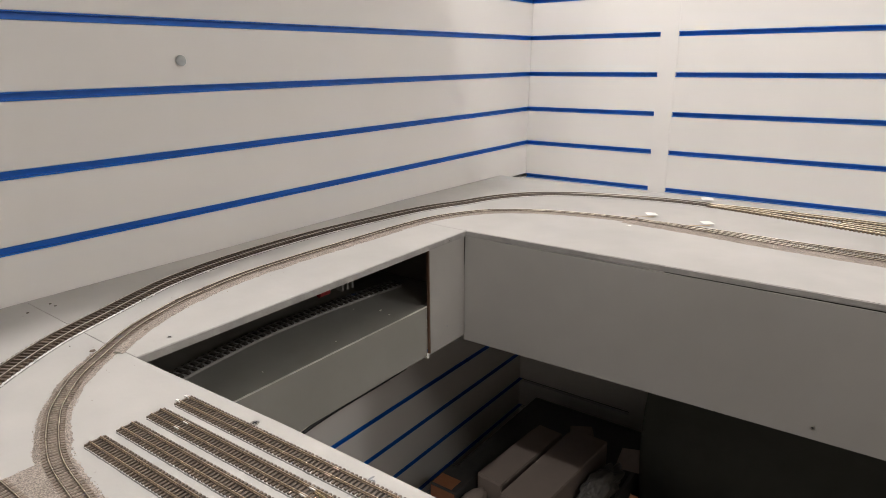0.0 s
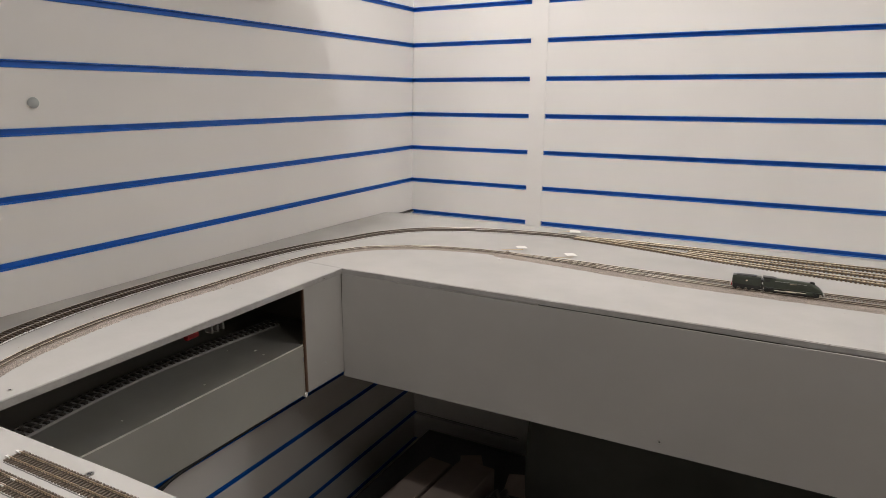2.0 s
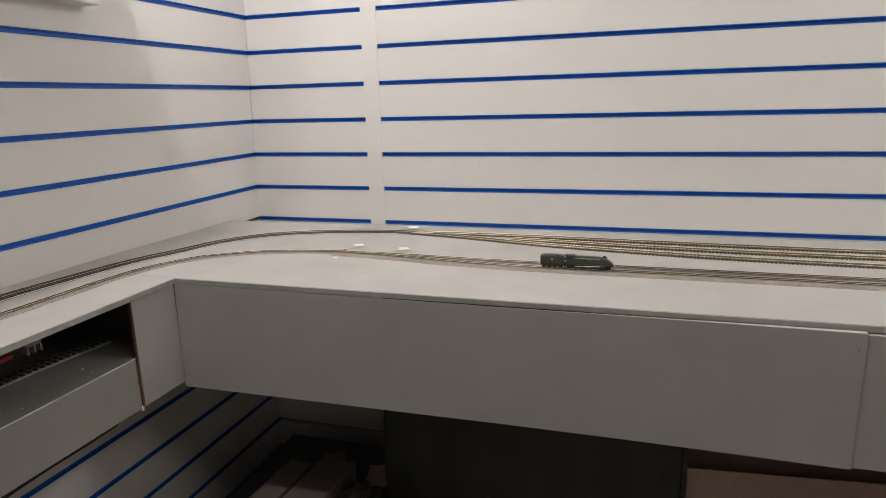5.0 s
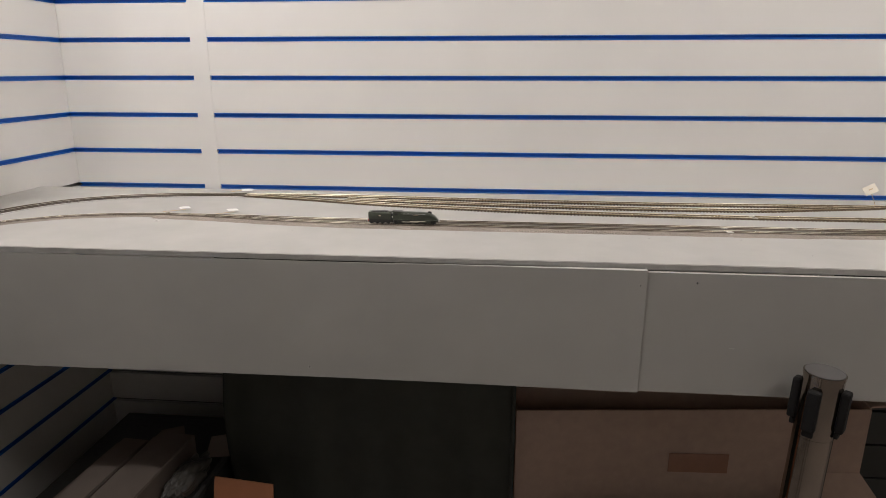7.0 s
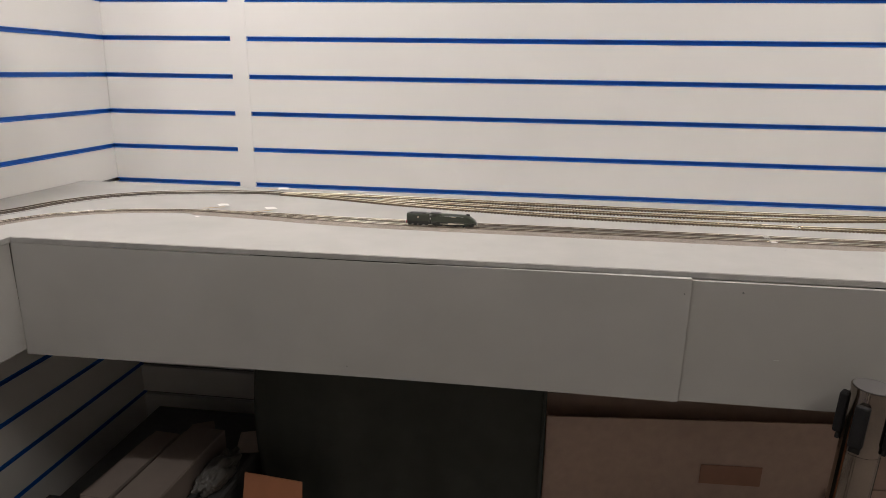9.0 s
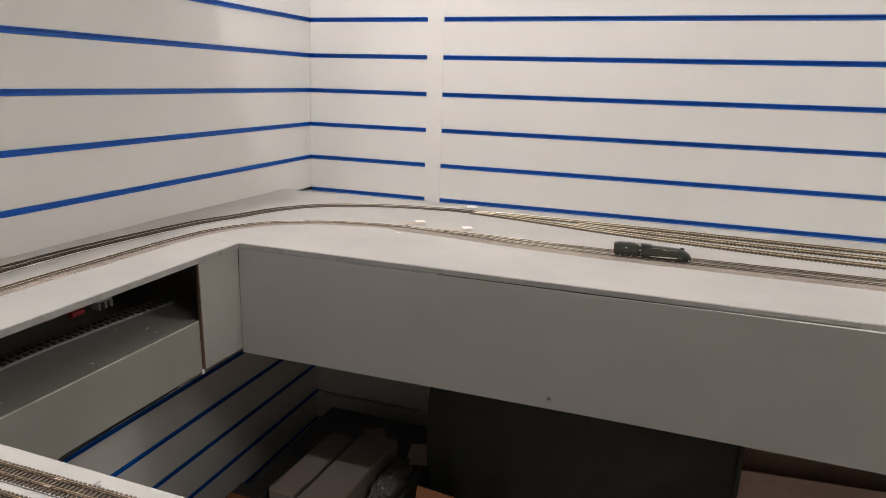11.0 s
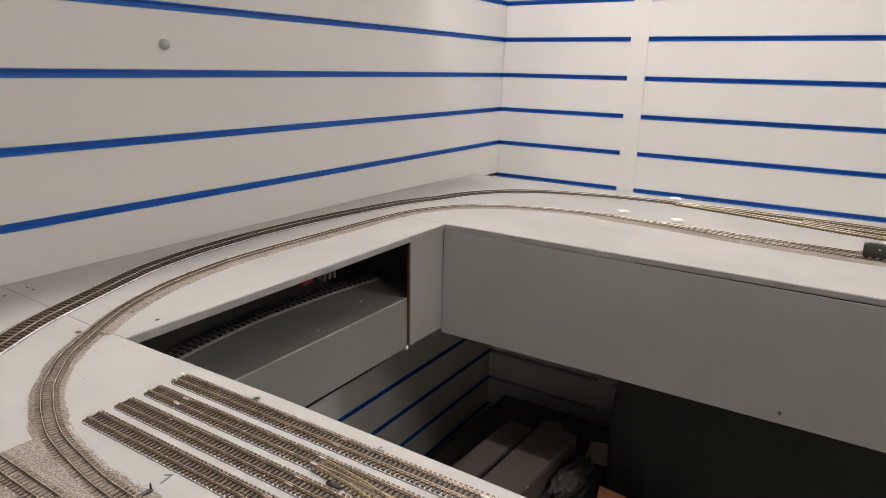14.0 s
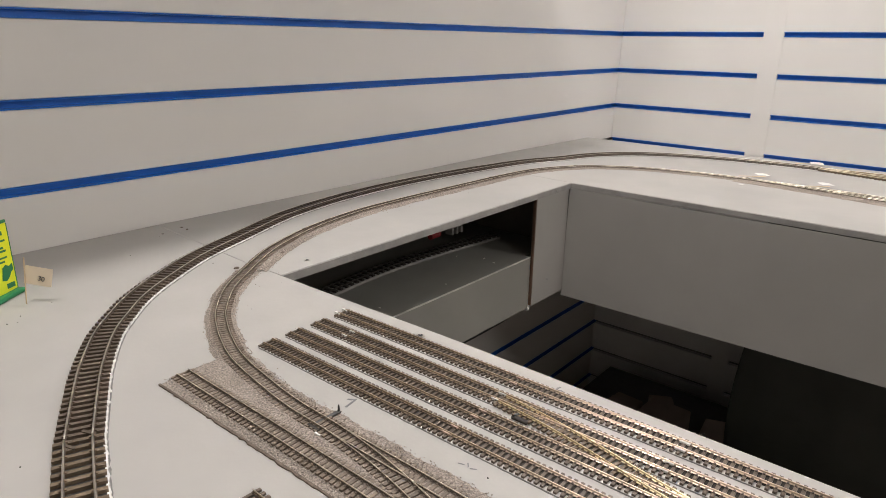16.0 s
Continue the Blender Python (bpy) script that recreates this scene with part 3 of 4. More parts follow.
for k, (x, m) in enumerate(((0.6176, M_COPPER), (0.6208, M_WHITE), (0.6236, M_COPPER), (0.6205, M_COPPER))):
    joiner(sidings[k], x, (-1.4225, -1.451, -1.4795, -1.508)[k] + 0.0041, NN, 1.2, m)
joiner(sidings[0], 0.7483, -1.4162, NN, 1.2, M_WHITE), joiner(sidings[1], 0.7482, -1.4443, NN, 1.2, M_WHITE)
joiner(sidings[1], 0.4561, -1.4502, NN, 1.2, M_WHITE), joiner(sidings[0], 0.414, -1.4225, NN, 1.2, M_WHITE)
part("point_lever", box(-0.0065, 0.0065, -0.0022, 0.0022, 0.0005, 0.0026, 0.0006), M_UNDER, sidings[1], "black turnout spring housing", pose_m=Matrix.Translation((0.6490, -1.4610, TOP)) @ pose(0, 0, 0, 0, 0, 2))
part("tie_bar", box(-0.0013, 0.0013, -0.013, 0.011, 0.0012, 0.0026, 0.0003), M_BLACK, sidings[1], "dark turnout tie bar", pose_m=Matrix.Translation((0.6440, -1.4500, TOP)))
track([(0.4125, -1.586), (0.55, -1.585), (0.70, -1.585), (0.85, -1.585)], NN, "short weathered ballasted siding with an open end", 0.0012, True)
SHELF_LINE = [(0.136, -0.78), (0.130, -0.83), (0.123, -0.886), (0.115, -0.997), (0.114, -1.098), (0.123, -1.195), (0.140, -1.30), (0.165, -1.40)]
SHELF_KIND = dict(gauge=0.0165, length=0.029, width=0.0052, pitch=0.0128, sh=0.0030, rail=0.0022, rw=0.0012)
track(SHELF_LINE, SHELF_KIND, "dark curved track on a grey underlay on the lower shelf", 0.0032, base=lambda y, x: 0.997, tone=M_UNDER, rails=M_UNDER)
p, tan = smooth_path(SHELF_LINE, 0.01)
u = thing("track_underlay", "pale grey foam strip under the shelf track", "underlay")
part("foam", sweep(p, tan, [(-0.0175, 0.0002), (-0.0155, 0.0031), (0.0165, 0.0031), (0.0195, 0.0002)], lambda y, x: 0.997), M_FOAM, u)

track([(0.53, -1.5572), (0.566, -1.5580), (0.604, -1.5615), (0.641, -1.5680), (0.70, -1.5810)], NN, "diverging weathered turnout track in the ballast", 0.0016, True)
nturn = thing("point_lever", "small black turnout tie bar with a raised pin", "turnout lever", at=Matrix.Translation((0.5462, -1.552, TOP + 0.0014)))
part("bar", box(-0.0016, 0.0016, -0.0135, 0.0130, 0.0, 0.0016, 0.0003), M_BLACK, nturn)
part("pin", cyl(0.0011, 0.0, 0.0065, 10, m=Matrix.Translation((0, 0.0122, 0)), r2=0.0005), M_BLACK, nturn)
part("housing", box(-0.004, 0.008, -0.0140, -0.0105, -0.001, 0.0018, 0.0005), M_UNDER, nturn)
part("white_chip", box(0.0075, 0.0125, -0.0165, -0.0145, 0.0, 0.0016, 0.0003), M_WHITE, nturn, "white plastic chip")
track([(0.625, -1.4490), (0.66, -1.4520), (0.70, -1.4580), (0.74, -1.4660), (0.79, -1.4740)], NN, "diverging turnout track between two sidings", 0.0010, group="parallel sidings on the near board", tone=M_SLEEPT, rails=M_BRASSY)
track([(0.574, -1.634), (0.70, -1.634), (0.85, -1.634)], NN, "short brown-sleepered siding track with a white end", 0.0006)

# ---- ballast ----


def ballast(pts, lo, hi, label, seed):
    rnd = random.Random(seed)
    th = thing("ballast_bed", label, "ballast", kind="stuff")
    p, tan = smooth_path(pts, 0.003)
    bm = bmesh.new()
    rows = []
    for i, (q, d) in enumerate(zip(p, tan)):
        ac = Vector((d.y, -d.x, 0))
        a = lo + 0.0022 * noise.noise((i * 0.12, seed, 0)) + rnd.uniform(-0.0008, 0.0008)
        b = hi + 0.0030 * noise.noise((i * 0.09, seed + 5, 0)) + rnd.uniform(-0.001, 0.001)
        row = []
        for k in range(9):
            f = k / 8
            o = a + (b - a) * f
            h = 0.0001 + 0.0018 * min(1, 4 * f, 4 * (1 - f)) + (rnd.uniform(0, 0.0005) if 0 < k < 8 else -0.0003)
            x, y = q.x + ac.x * o, q.y + ac.y * o
            row.append(bm.verts.new((x, y, top_z(y, x) + h)))
        rows.append(row)
    for r, s in zip(rows, rows[1:]):
        for k in range(8):
            bm.faces.new((r[k], s[k], s[k + 1], r[k + 1]))
    bmesh.ops.recalc_face_normals(bm, faces=bm.faces)
    part("bed", bm, M_BALLAST, th)
    # loose grains
    V, F = [], []
    for i, (q, d) in enumerate(zip(p, tan)):
        ac = Vector((d.y, -d.x, 0))
        for _ in range(24):
            o = rnd.uniform(lo, hi) if rnd.random() < 0.985 else rnd.gauss((lo + hi) / 2, (hi - lo) * 0.5)
            x, y = q.x + ac.x * o + rnd.uniform(-0.002, 0.002), q.y + ac.y * o + rnd.uniform(-0.002, 0.002)
            s = rnd.uniform(0.00035, 0.0008)
            z = top_z(y, x) + (0.0016 if lo + 0.003 < o < hi - 0.003 else 0.0) + s * 0.5
            a = rnd.uniform(0, 6.28)
            n = len(V)
            for k in range(3):
                V.append((x + s * math.cos(a + k * 2.094) * rnd.uniform(0.7, 1.3), y + s * math.sin(a + k * 2.094) * rnd.uniform(0.7, 1.3), z - s * 0.5))
            V.append((x, y, z + s * rnd.uniform(0.3, 0.9)))
            F += [(n, n + 1, n + 3), (n + 1, n + 2, n + 3), (n + 2, n, n + 3)]
    me = bpy.data.meshes.new("grains")
    me.from_pydata(V, [], F)
    me.materials.append(M_GRAIN)
    g = new("grains", me)
    g.parent = th
    return th


ballast(IN_A[2:], -0.0155, 0.0145, "brown-grey grit ballast round the near curve", 3)
ballast(IN_B, -0.009, 0.022, "brown-grey grit ballast along the side board", 4)
ballast(IN_C, -0.009, 0.018, "brown-grey grit ballast in the back corner", 5)
ballast([(0.50, -0.463)] + F2[1:], -0.014, 0.031, "grey-brown grit ballast along the front running track", 6)
ballast([(1.76, -0.511)] + F3[1:-1], -0.012, 0.028, "grey-brown grit ballast along the front running track", 9)
ballast([(0.411, -1.575), (0.55, -1.572), (0.70, -1.570), (0.85, -1.570)], -0.034, 0.030, "brown-grey grit ballast round the siding", 7)
p, tan = smooth_path([(0.411, -1.575), (0.55, -1.572), (0.70, -1.570), (0.85, -1.570)], 0.003)
part("cork_edge", ragged_strip(p, tan, 0.0292, 0.0016, 0.0012, 8), M_DARKBROWN, thing("track_underlay", "dark ragged edge strip of the ballasted siding", "underlay"))

# ---- text, screws, tubes ----


def text_mesh(text, size, name, m, parent, at, label=""):
    cu = bpy.data.curves.new(name, "FONT")
    cu.body, cu.size, cu.extrude, cu.align_x, cu.align_y = text, size, 0.0001, "CENTER", "CENTER"
    tmp = bpy.data.objects.new("tmp", cu)
    scene.collection.objects.link(tmp)
    me = bpy.data.meshes.new_from_object(tmp.evaluated_get(bpy.context.evaluated_depsgraph_get()))
    bpy.data.objects.remove(tmp)
    me.materials.clear()
    me.materials.append(m)
    ob = new(name, me)
    ob.parent = parent
    ob.matrix_local = at
    return tagged(ob, label) if label else ob


def tube(pts, r, step=0.01, seg=8):
    p, tan = smooth_path(pts, step)
    bm = bmesh.new()
    rings = []
    for q, t in zip(p, tan):
        a = t.cross(Vector((0.31, 0.2, 0.93))).normalized()
        b = t.cross(a)
        rings.append([bm.verts.new(q + (a * math.cos(k * 2 * math.pi / seg) + b * math.sin(k * 2 * math.pi / seg)) * r) for k in range(seg)])
    for r0, r1 in zip(rings, rings[1:]):
        for k in range(seg):
            bm.faces.new((r0[k], r0[(k + 1) % seg], r1[(k + 1) % seg], r1[k]))
    bm.faces.new(rings[0][::-1]), bm.faces.new(rings[-1])
    bmesh.ops.recalc_face_normals(bm, faces=bm.faces)
    return bm


def screw(at, label="small zinc cross-head screw sunk in the grey paint", r=0.0023, m=None):
    s = thing("screw", label, "screw", at=at)
    bm = cyl(r, -0.001, 0.0006, 20)
    part("head", bm, m or M_ZINC, s, smooth=False)
    bm = box(-r * 0.6, r * 0.6, -r * 0.14, r * 0.14, 0.0005, 0.00085)
    box(-r * 0.14, r * 0.14, -r * 0.6, r * 0.6, 0.0005, 0.0009, bm=bm)
    part("slot", bm, M_INK, s, "dark cross slot")
    return s


FACE_FRONT = pose(0, 0, 0, 90, 0, 0)      # local z towards -y
FACE_RIGHT = pose(0, 0, 0, 0, 90, 0)      # local z towards +x
screw(Matrix.Translation((0.898, -0.7282, 0.9135)) @ FACE_FRONT, r=0.0031)
screw(Matrix.Translation((1.545, -0.7361, 1.094)) @ FACE_FRONT, r=0.0034, m=M_PANEL)
screw(Matrix.Translation((1.456, -0.7399, 1.088)) @ FACE_FRONT, r=0.0022, m=M_PANEL)
screw(Matrix.Translation((1.919, -0.7361, 0.9346)) @ FACE_FRONT, r=0.0027)
scratch = thing("paint_scratch", "short pale scratch in the grey panel paint", "scratch")
part("mark", box(1.6065, 1.6150, -0.7366, -0.7361, 0.9822, 0.9834, 0.0002), M_WORNLIT, scratch)
screw(Matrix.Translation((0.2755, -0.785, 1.1150)) @ FACE_RIGHT, "small pale screw head in the board edge", r=0.0024, m=M_PANEL)
screw(Matrix.Translation((0.2717, -0.788, 0.942)) @ FACE_RIGHT, r=0.0026, m=M_WORNLIT)
for x, y in ((0.046, -1.416), (0.036, -1.384), (0.049, -1.383)):
    screw(Matrix.Translation((x, y, top_z(y, x))), "dark screw hole in the tabletop beside a board joint", 0.0017, M_DARKBROWN)
screw(Matrix.Translation((0.504, -1.4065, TOP)), "ring-shaped screw hole at the tabletop edge", 0.0040)
screw(Matrix.Translation((0.262, -1.345, top_z(-1.345, 0.262))), "screw head sunk near the tabletop edge", 0.0028)

# ---- locomotive and tender ----


def loft(sections, bm=None):
    """sections: (x, half width, low z, high z, squareness)."""
    bm = bm or bmesh.new()
    rings = []
    for x, w, lo, hi, sq in sections:
        h = hi - lo
        half = [(1, 0), (1, 0.32), (1, 0.5), (0.97, 0.66), (0.86, 0.82), (0.62, 0.94), (0.32, 0.99), (0, 1)]
        ring = []
        for side in (1, -1):
            seq = half if side == 1 else half[-2::-1]
            for a, b in seq:
                ra, rb = a * (1 - sq) + sq * (1 if a > 0.05 else 0), b
                ring.append(bm.verts.new((x, side * w * ra, lo + h * rb)))
        rings.append(ring)
    k = len(rings[0])
    for r, s in zip(rings, rings[1:]):
        for i in range(k):
            bm.faces.new((r[i], r[(i + 1) % k], s[(i + 1) % k], s[i]))
    bm.faces.new(rings[0][::-1]), bm.faces.new(rings[-1])
    bmesh.ops.recalc_face_normals(bm, faces=bm.faces)
    return bm


def wheel(x, y, r, parent, name="wheel"):
    m = Matrix.Translation((x, y, r)) @ pose(0, 0, 0, 90, 0, 0)
    bm = cyl(r, -0.0007, 0.0007, 24, m=m)
    cyl(r * 0.78, -0.0009, 0.0009, 24, bm=bm, m=m)
    cyl(r * 0.22, -0.0014, 0.0014, 12, bm=bm, m=m)
    return part(name, bm, M_LOCOBLACK, parent)


def locomotive(at):
    t = thing("model_locomotive", "dark green streamlined model steam locomotive with its tender on the rails", "model train", at=at)
    body = [(-0.0205, 0.0086, 0.0098, 0.0262, 0.25), (-0.0090, 0.0086, 0.0098, 0.0262, 0.25), (-0.0060, 0.0085, 0.0098, 0.0250, 0.1), (0.0100, 0.0083, 0.0098, 0.0250, 0.0), (0.0350, 0.0082, 0.0098, 0.0248, 0.0),
            (0.0480, 0.0080, 0.0096, 0.0240, 0.0), (0.0560, 0.0077, 0.0090, 0.0215, 0.05), (0.0620, 0.0073, 0.0080, 0.0178, 0.1), (0.0670, 0.0068, 0.0066, 0.0130, 0.15), (0.0695, 0.0062, 0.0056, 0.0085, 0.2)]
    part("body", loft(body), M_LOCO, t, "dark green streamlined casing", smooth=False)
    part("running_plate", box(-0.0205, 0.0660, -0.0090, 0.0090, 0.0092, 0.0098, 0.0002), M_LOCO, t)
    part("handrail", tube([(-0.004, -0.0084, 0.0216), (0.020, -0.0083, 0.0216), (0.044, -0.0079, 0.0208)], 0.00022, 0.006, 6), M_STEEL, t, "thin steel handrail")
    part("frame", box(-0.0190, 0.0640, -0.0038, 0.0038, 0.0016, 0.0090), M_LOCOBLACK, t)
    part("cab_roof", loft([(-0.0225, 0.0080, 0.0250, 0.0266, 0.0), (-0.0080, 0.0080, 0.0250, 0.0264, 0.0), (-0.0020, 0.0076, 0.0244, 0.0254, 0.0)]), M_LOCOBLACK, t, "black rounded cab roof")
    part("chimney", loft([(0.0480, 0.0020, 0.0228, 0.0258, 0.1), (0.0505, 0.0024, 0.0226, 0.0264, 0.1), (0.0555, 0.0016, 0.0205, 0.0254, 0.1)]), M_LOCOBLACK, t)
    for s in (-1, 1):
        part("cab_window", box(-0.0185, -0.0115, s * 0.0086 - 0.0001, s * 0.0086 + 0.0001, 0.0185, 0.0228), M_LOCOBLACK, t)
        part("cylinder", box(0.0440, 0.0545, s * 0.0078 - 0.0016, s * 0.0078 + 0.0016, 0.0038, 0.0090, 0.0006), M_LOCO, t)
        part("coupling_rod", box(-0.0030, 0.0300, s * 0.0062 - 0.0003, s * 0.0062 + 0.0003, 0.0044, 0.0058), M_BRIGHT, t, "bright steel coupling rod")
        part("connecting_rod", box(0.0135, 0.0450, s * 0.0068 - 0.0003, s * 0.0068 + 0.0003, 0.0056, 0.0072), M_BRIGHT, t, "bright steel connecting rod")
        part("nameplate", box(0.0190, 0.0290, s * 0.0083 - 0.0003, s * 0.0083 + 0.0003, 0.0192, 0.0200), M_SIDERAIL, t, "small brass plate")
        for x, r in ((-0.0030, 0.0064), (0.0115, 0.0064), (0.0262, 0.0064), (-0.0145, 0.0037), (0.0440, 0.0032), (0.0580, 0.0032)):
            wheel(x, s * 0.0047, r, t)
        bm = cyl(0.0014, 0.0, 0.0025, 12, m=Matrix.Translation((0.0690, s * 0.0055, 0.0072)) @ FACE_RIGHT)
        part("buffer", bm, M_STEEL, t)
    part("buffer_beam", box(0.0672, 0.0690, -0.0080, 0.0080, 0.0056, 0.0084, 0.0003), M_LOCO, t)
    tender = part("tender", loft([(-0.0700, 0.0086, 0.0098, 0.0240, 0.65), (-0.0690, 0.0088, 0.0098, 0.0246, 0.65), (-0.0260, 0.0088, 0.0098, 0.0246, 0.65), (-0.0248, 0.0086, 0.0098, 0.0240, 0.65)]), M_LOCO, t, "dark green high-sided tender")
    part("tender_frame", box(-0.0690, -0.0255, -0.0068, 0.0068, 0.0034, 0.0098, 0.0002), M_LOCOBLACK, tender)
    bm = box(-0.0640, -0.0320, -0.0060, 0.0060, 0.0240, 0.0254)
    for v in bm.verts:
        v.co.z += 0.0006 * noise.noise(v.co * 300)
    part("coal", bm, M_LOCOBLACK, tender, "heap of black coal")
    part("tender_beam", box(-0.0715, -0.0700, -0.0080, 0.0080, 0.0052, 0.0096, 0.0002), M_RED, tender, "red rear buffer beam")
    for s in (-1, 1):
        part("emblem", box(-0.0490, -0.0455, s * 0.0088 - 0.00015, s * 0.0088 + 0.00015, 0.0165, 0.0185), M_CREAM, tender, "small pale emblem")
        for x in (-0.0640, -0.0530, -0.0420, -0.0310):
            wheel(x, s * 0.0047, 0.0037, tender, "tender_wheel")
        part("tender_buffer", cyl(0.0012, 0, 0.0022, 12, m=Matrix.Translation((-0.0715, s * 0.0055, 0.0075)) @ pose(0, 0, 0, 0, -90, 0)), M_STEEL, tender)
    part("gangway", box(-0.0249, -0.0205, -0.0065, 0.0065, 0.0040, 0.0205, 0.0004), M_LOCOBLACK, t)
    part("cab_step", box(-0.0232, -0.0212, -0.0072, 0.0072, 0.0135, 0.0165, 0.0002), M_WHITE, t, "pale gangway plate")
    part("drawbar", box(-0.0260, -0.0190, -0.0015, 0.0015, 0.0022, 0.0038), M_LOCOBLACK, t)
    return t


locomotive(Matrix.Translation((1.037, -0.5095, top_z(-0.51) + 0.0048)))

# ---- paper flags on sticks ----


def flag(base, top, card_at, w, h, label, text="", m=M_WHITE, bars=False, size=0.45):
    f = thing("paper_flag", label, "paper flag", group="paper flags")
    base, top = Vector(base), Vector(top)
    part("stick", tube([base, base.lerp(top, 0.5), top], 0.0007, 0.004, 6), M_STICK, f, "thin wooden cocktail stick")
    bm = bmesh.new()
    n = 6
    rows = []
    for i in range(n + 1):
        u = i / n
        rows.append([bm.verts.new((w * (u - 0.5), h * (v - 0.5), 0.0005 * math.sin(u * 4.0) + 0.0003 * v)) for v in (0, 1)])
    for r, s in zip(rows, rows[1:]):
        bm.faces.new((r[0], s[0], s[1], r[1]))
    ex = bmesh.ops.extrude_face_region(bm, geom=list(bm.faces))
    bmesh.ops.translate(bm, verts=[v for v in ex["geom"] if isinstance(v, bmesh.types.BMVert)], vec=(0, 0, 0.0004))
    bmesh.ops.recalc_face_normals(bm, faces=bm.faces)
    c = part("card", bm, m, f, pose_m=card_at)
    if text:
        text_mesh(text, h * size, "number", M_INK, c, pose(0.001 + 0.03 * (0.45 - size), -0.0005 - 0.02 * (0.45 - size), 0.0014, 0, 0, -6))
    if bars:
        part("writing", box(-w * 0.14, w * 0.16, -h * 0.06, h * 0.06, 0.0012, 0.0020), M_STICK, c)
    return f


def table_point(x, y, up=0.0):
    return (x, y, top_z(y, x) + up)


flag(table_point(0.495, -0.440, 0.003), table_point(0.540, -0.424, 0.005), Matrix.Translation(table_point(0.530, -0.410, 0.0060)) @ pose(0, 0, 0, 0, 1, 38), 0.022, 0.020, "small white paper flag leaning low beside a turnout")
flag(table_point(0.615, -0.455, 0.003), table_point(0.655, -0.436, 0.005), Matrix.Translation(table_point(0.646, -0.423, 0.0060)) @ pose(0, 0, 0, 0, 1, 38), 0.022, 0.020, "small white paper flag leaning low beside a turnout")
flag(table_point(0.545, -0.202, 0.003), table_point(0.573, -0.193, 0.006), Matrix.Translation(table_point(0.585, -0.190, 0.0062)) @ pose(0, 0, 0, 5, 0, 20), 0.026, 0.018, "small white paper flag lying near the back track")
flag(table_point(2.085, -0.210, 0.0), table_point(2.066, -0.210, 0.040), Matrix.Translation(table_point(2.067, -0.212, 0.037)) @ pose(0, 0, 0, 62, -24, 8), 0.030, 0.020, "cream paper flag leaning on its stick near the wall", bars=True, m=M_OFFWHITE)
flag(table_point(2.056, -0.452, 0.0), table_point(2.050, -0.452, 0.050), Matrix.Translation(table_point(2.070, -0.453, 0.036)) @ pose(0, 0, 0, 85, 4, 10), 0.036, 0.022, "cream paper flag marked 10 standing by the running tracks", "10", m=M_CREAM)
flag(table_point(0.168, -1.618, 0.0), table_point(0.166, -1.612, 0.047), Matrix.Translation(table_point(0.175, -1.605, 0.028)) @ pose(0, 0, 0, 82, 11, 42), 0.026, 0.0185, "cream paper flag marked 30 standing on a stick", "30", m=M_CREAM, size=0.37)

# ---- yellow sign on a green base ----
sign = thing("small_display_sign", "bright yellow card sign with green print on a green base", "sign", at=Matrix.Translation((0.1426, -1.6327, top_z(-1.6327, 0.1426))) @ pose(0, 0, 0, 0, 0, 128))
part("base", box(-0.040, 0.0275, -0.008, 0.008, 0.0002, 0.0055, 0.0018, seg=2), M_GREENP, sign, "dark green plastic base")
tilt = pose(0, 0.0, 0.005, -2, 3.5, 0)
SW = 0.026
card = part("card", box(-0.036, SW, -0.0012, 0.0012, 0.0, 0.070, 0.0008), M_YELLOW, sign, "bright yellow card", pose_m=tilt)
part("border", box(-0.036, SW, -0.0015, 0.0013, 0.0702, 0.0735, 0.0008), M_GREENP, card, "green top edge")
for x in (-0.0350, SW - 0.0008):
    part("border", box(x - 0.0005, x + 0.0005, -0.0015, -0.0012, 0.001, 0.070), M_GREENP, card, "thin green side border")
for x0, x1, z0, z1 in ((-0.026, 0.017, 0.059, 0.063), (-0.024, 0.019, 0.0525, 0.0545), (-0.026, 0.015, 0.0455, 0.0475), (-0.022, 0.018, 0.0420, 0.0440), (-0.026, 0.018, 0.0355, 0.0372), (-0.028, 0.014, 0.0315, 0.0332), (-0.030, -0.004, 0.012, 0.024), (0.011, 0.022, 0.0045, 0.0095)):
    part("print_bar", box(x0, x1, -0.0016, -0.0012, z0, z1), M_GREENP, card)
bm = extrude_poly([(0.006, 0.014), (0.012, 0.0125), (0.017, 0.016), (0.0195, 0.020), (0.0235, 0.022), (0.0225, 0.0285), (0.018, 0.0265), (0.014, 0.029), (0.009, 0.0265), (0.0075, 0.020)], 0.0012, 0.0016)
bmesh.ops.transform(bm, verts=bm.verts, matrix=pose(0, 0, 0, 90, 0, 0))
part("print_shape", bm, M_GREENP, card, "irregular green printed shape")

# ---- fixtures on the side wall ----
hook = thing("plastic_hook", "small round grey-white plastic hook stuck on the slatted wall", "hook", at=Matrix.Translation((0.0064, -1.126, 1.443)) @ FACE_RIGHT)
bm = bmesh.new()
bmesh.ops.create_uvsphere(bm, u_segments=28, v_segments=16, radius=1.0)
for v in bm.verts:
    flat = 0.72 if v.co.y > 0.0 else 1.0
    v.co = Vector((v.co.x * 0.0088 * (0.9 if v.co.x > 0 else 1.0), v.co.y * 0.0098 * flat, 0.0012 + max(0.0, v.co.z) * 0.0078))
bmesh.ops.remove_doubles(bm, verts=bm.verts, dist=0.00005)
part("knob", bm, M_GREYP, hook, "domed grey plastic knob", smooth=True)
part("plate", cyl(0.0100, 0.0001, 0.0012, 28), M_WHITE, hook)

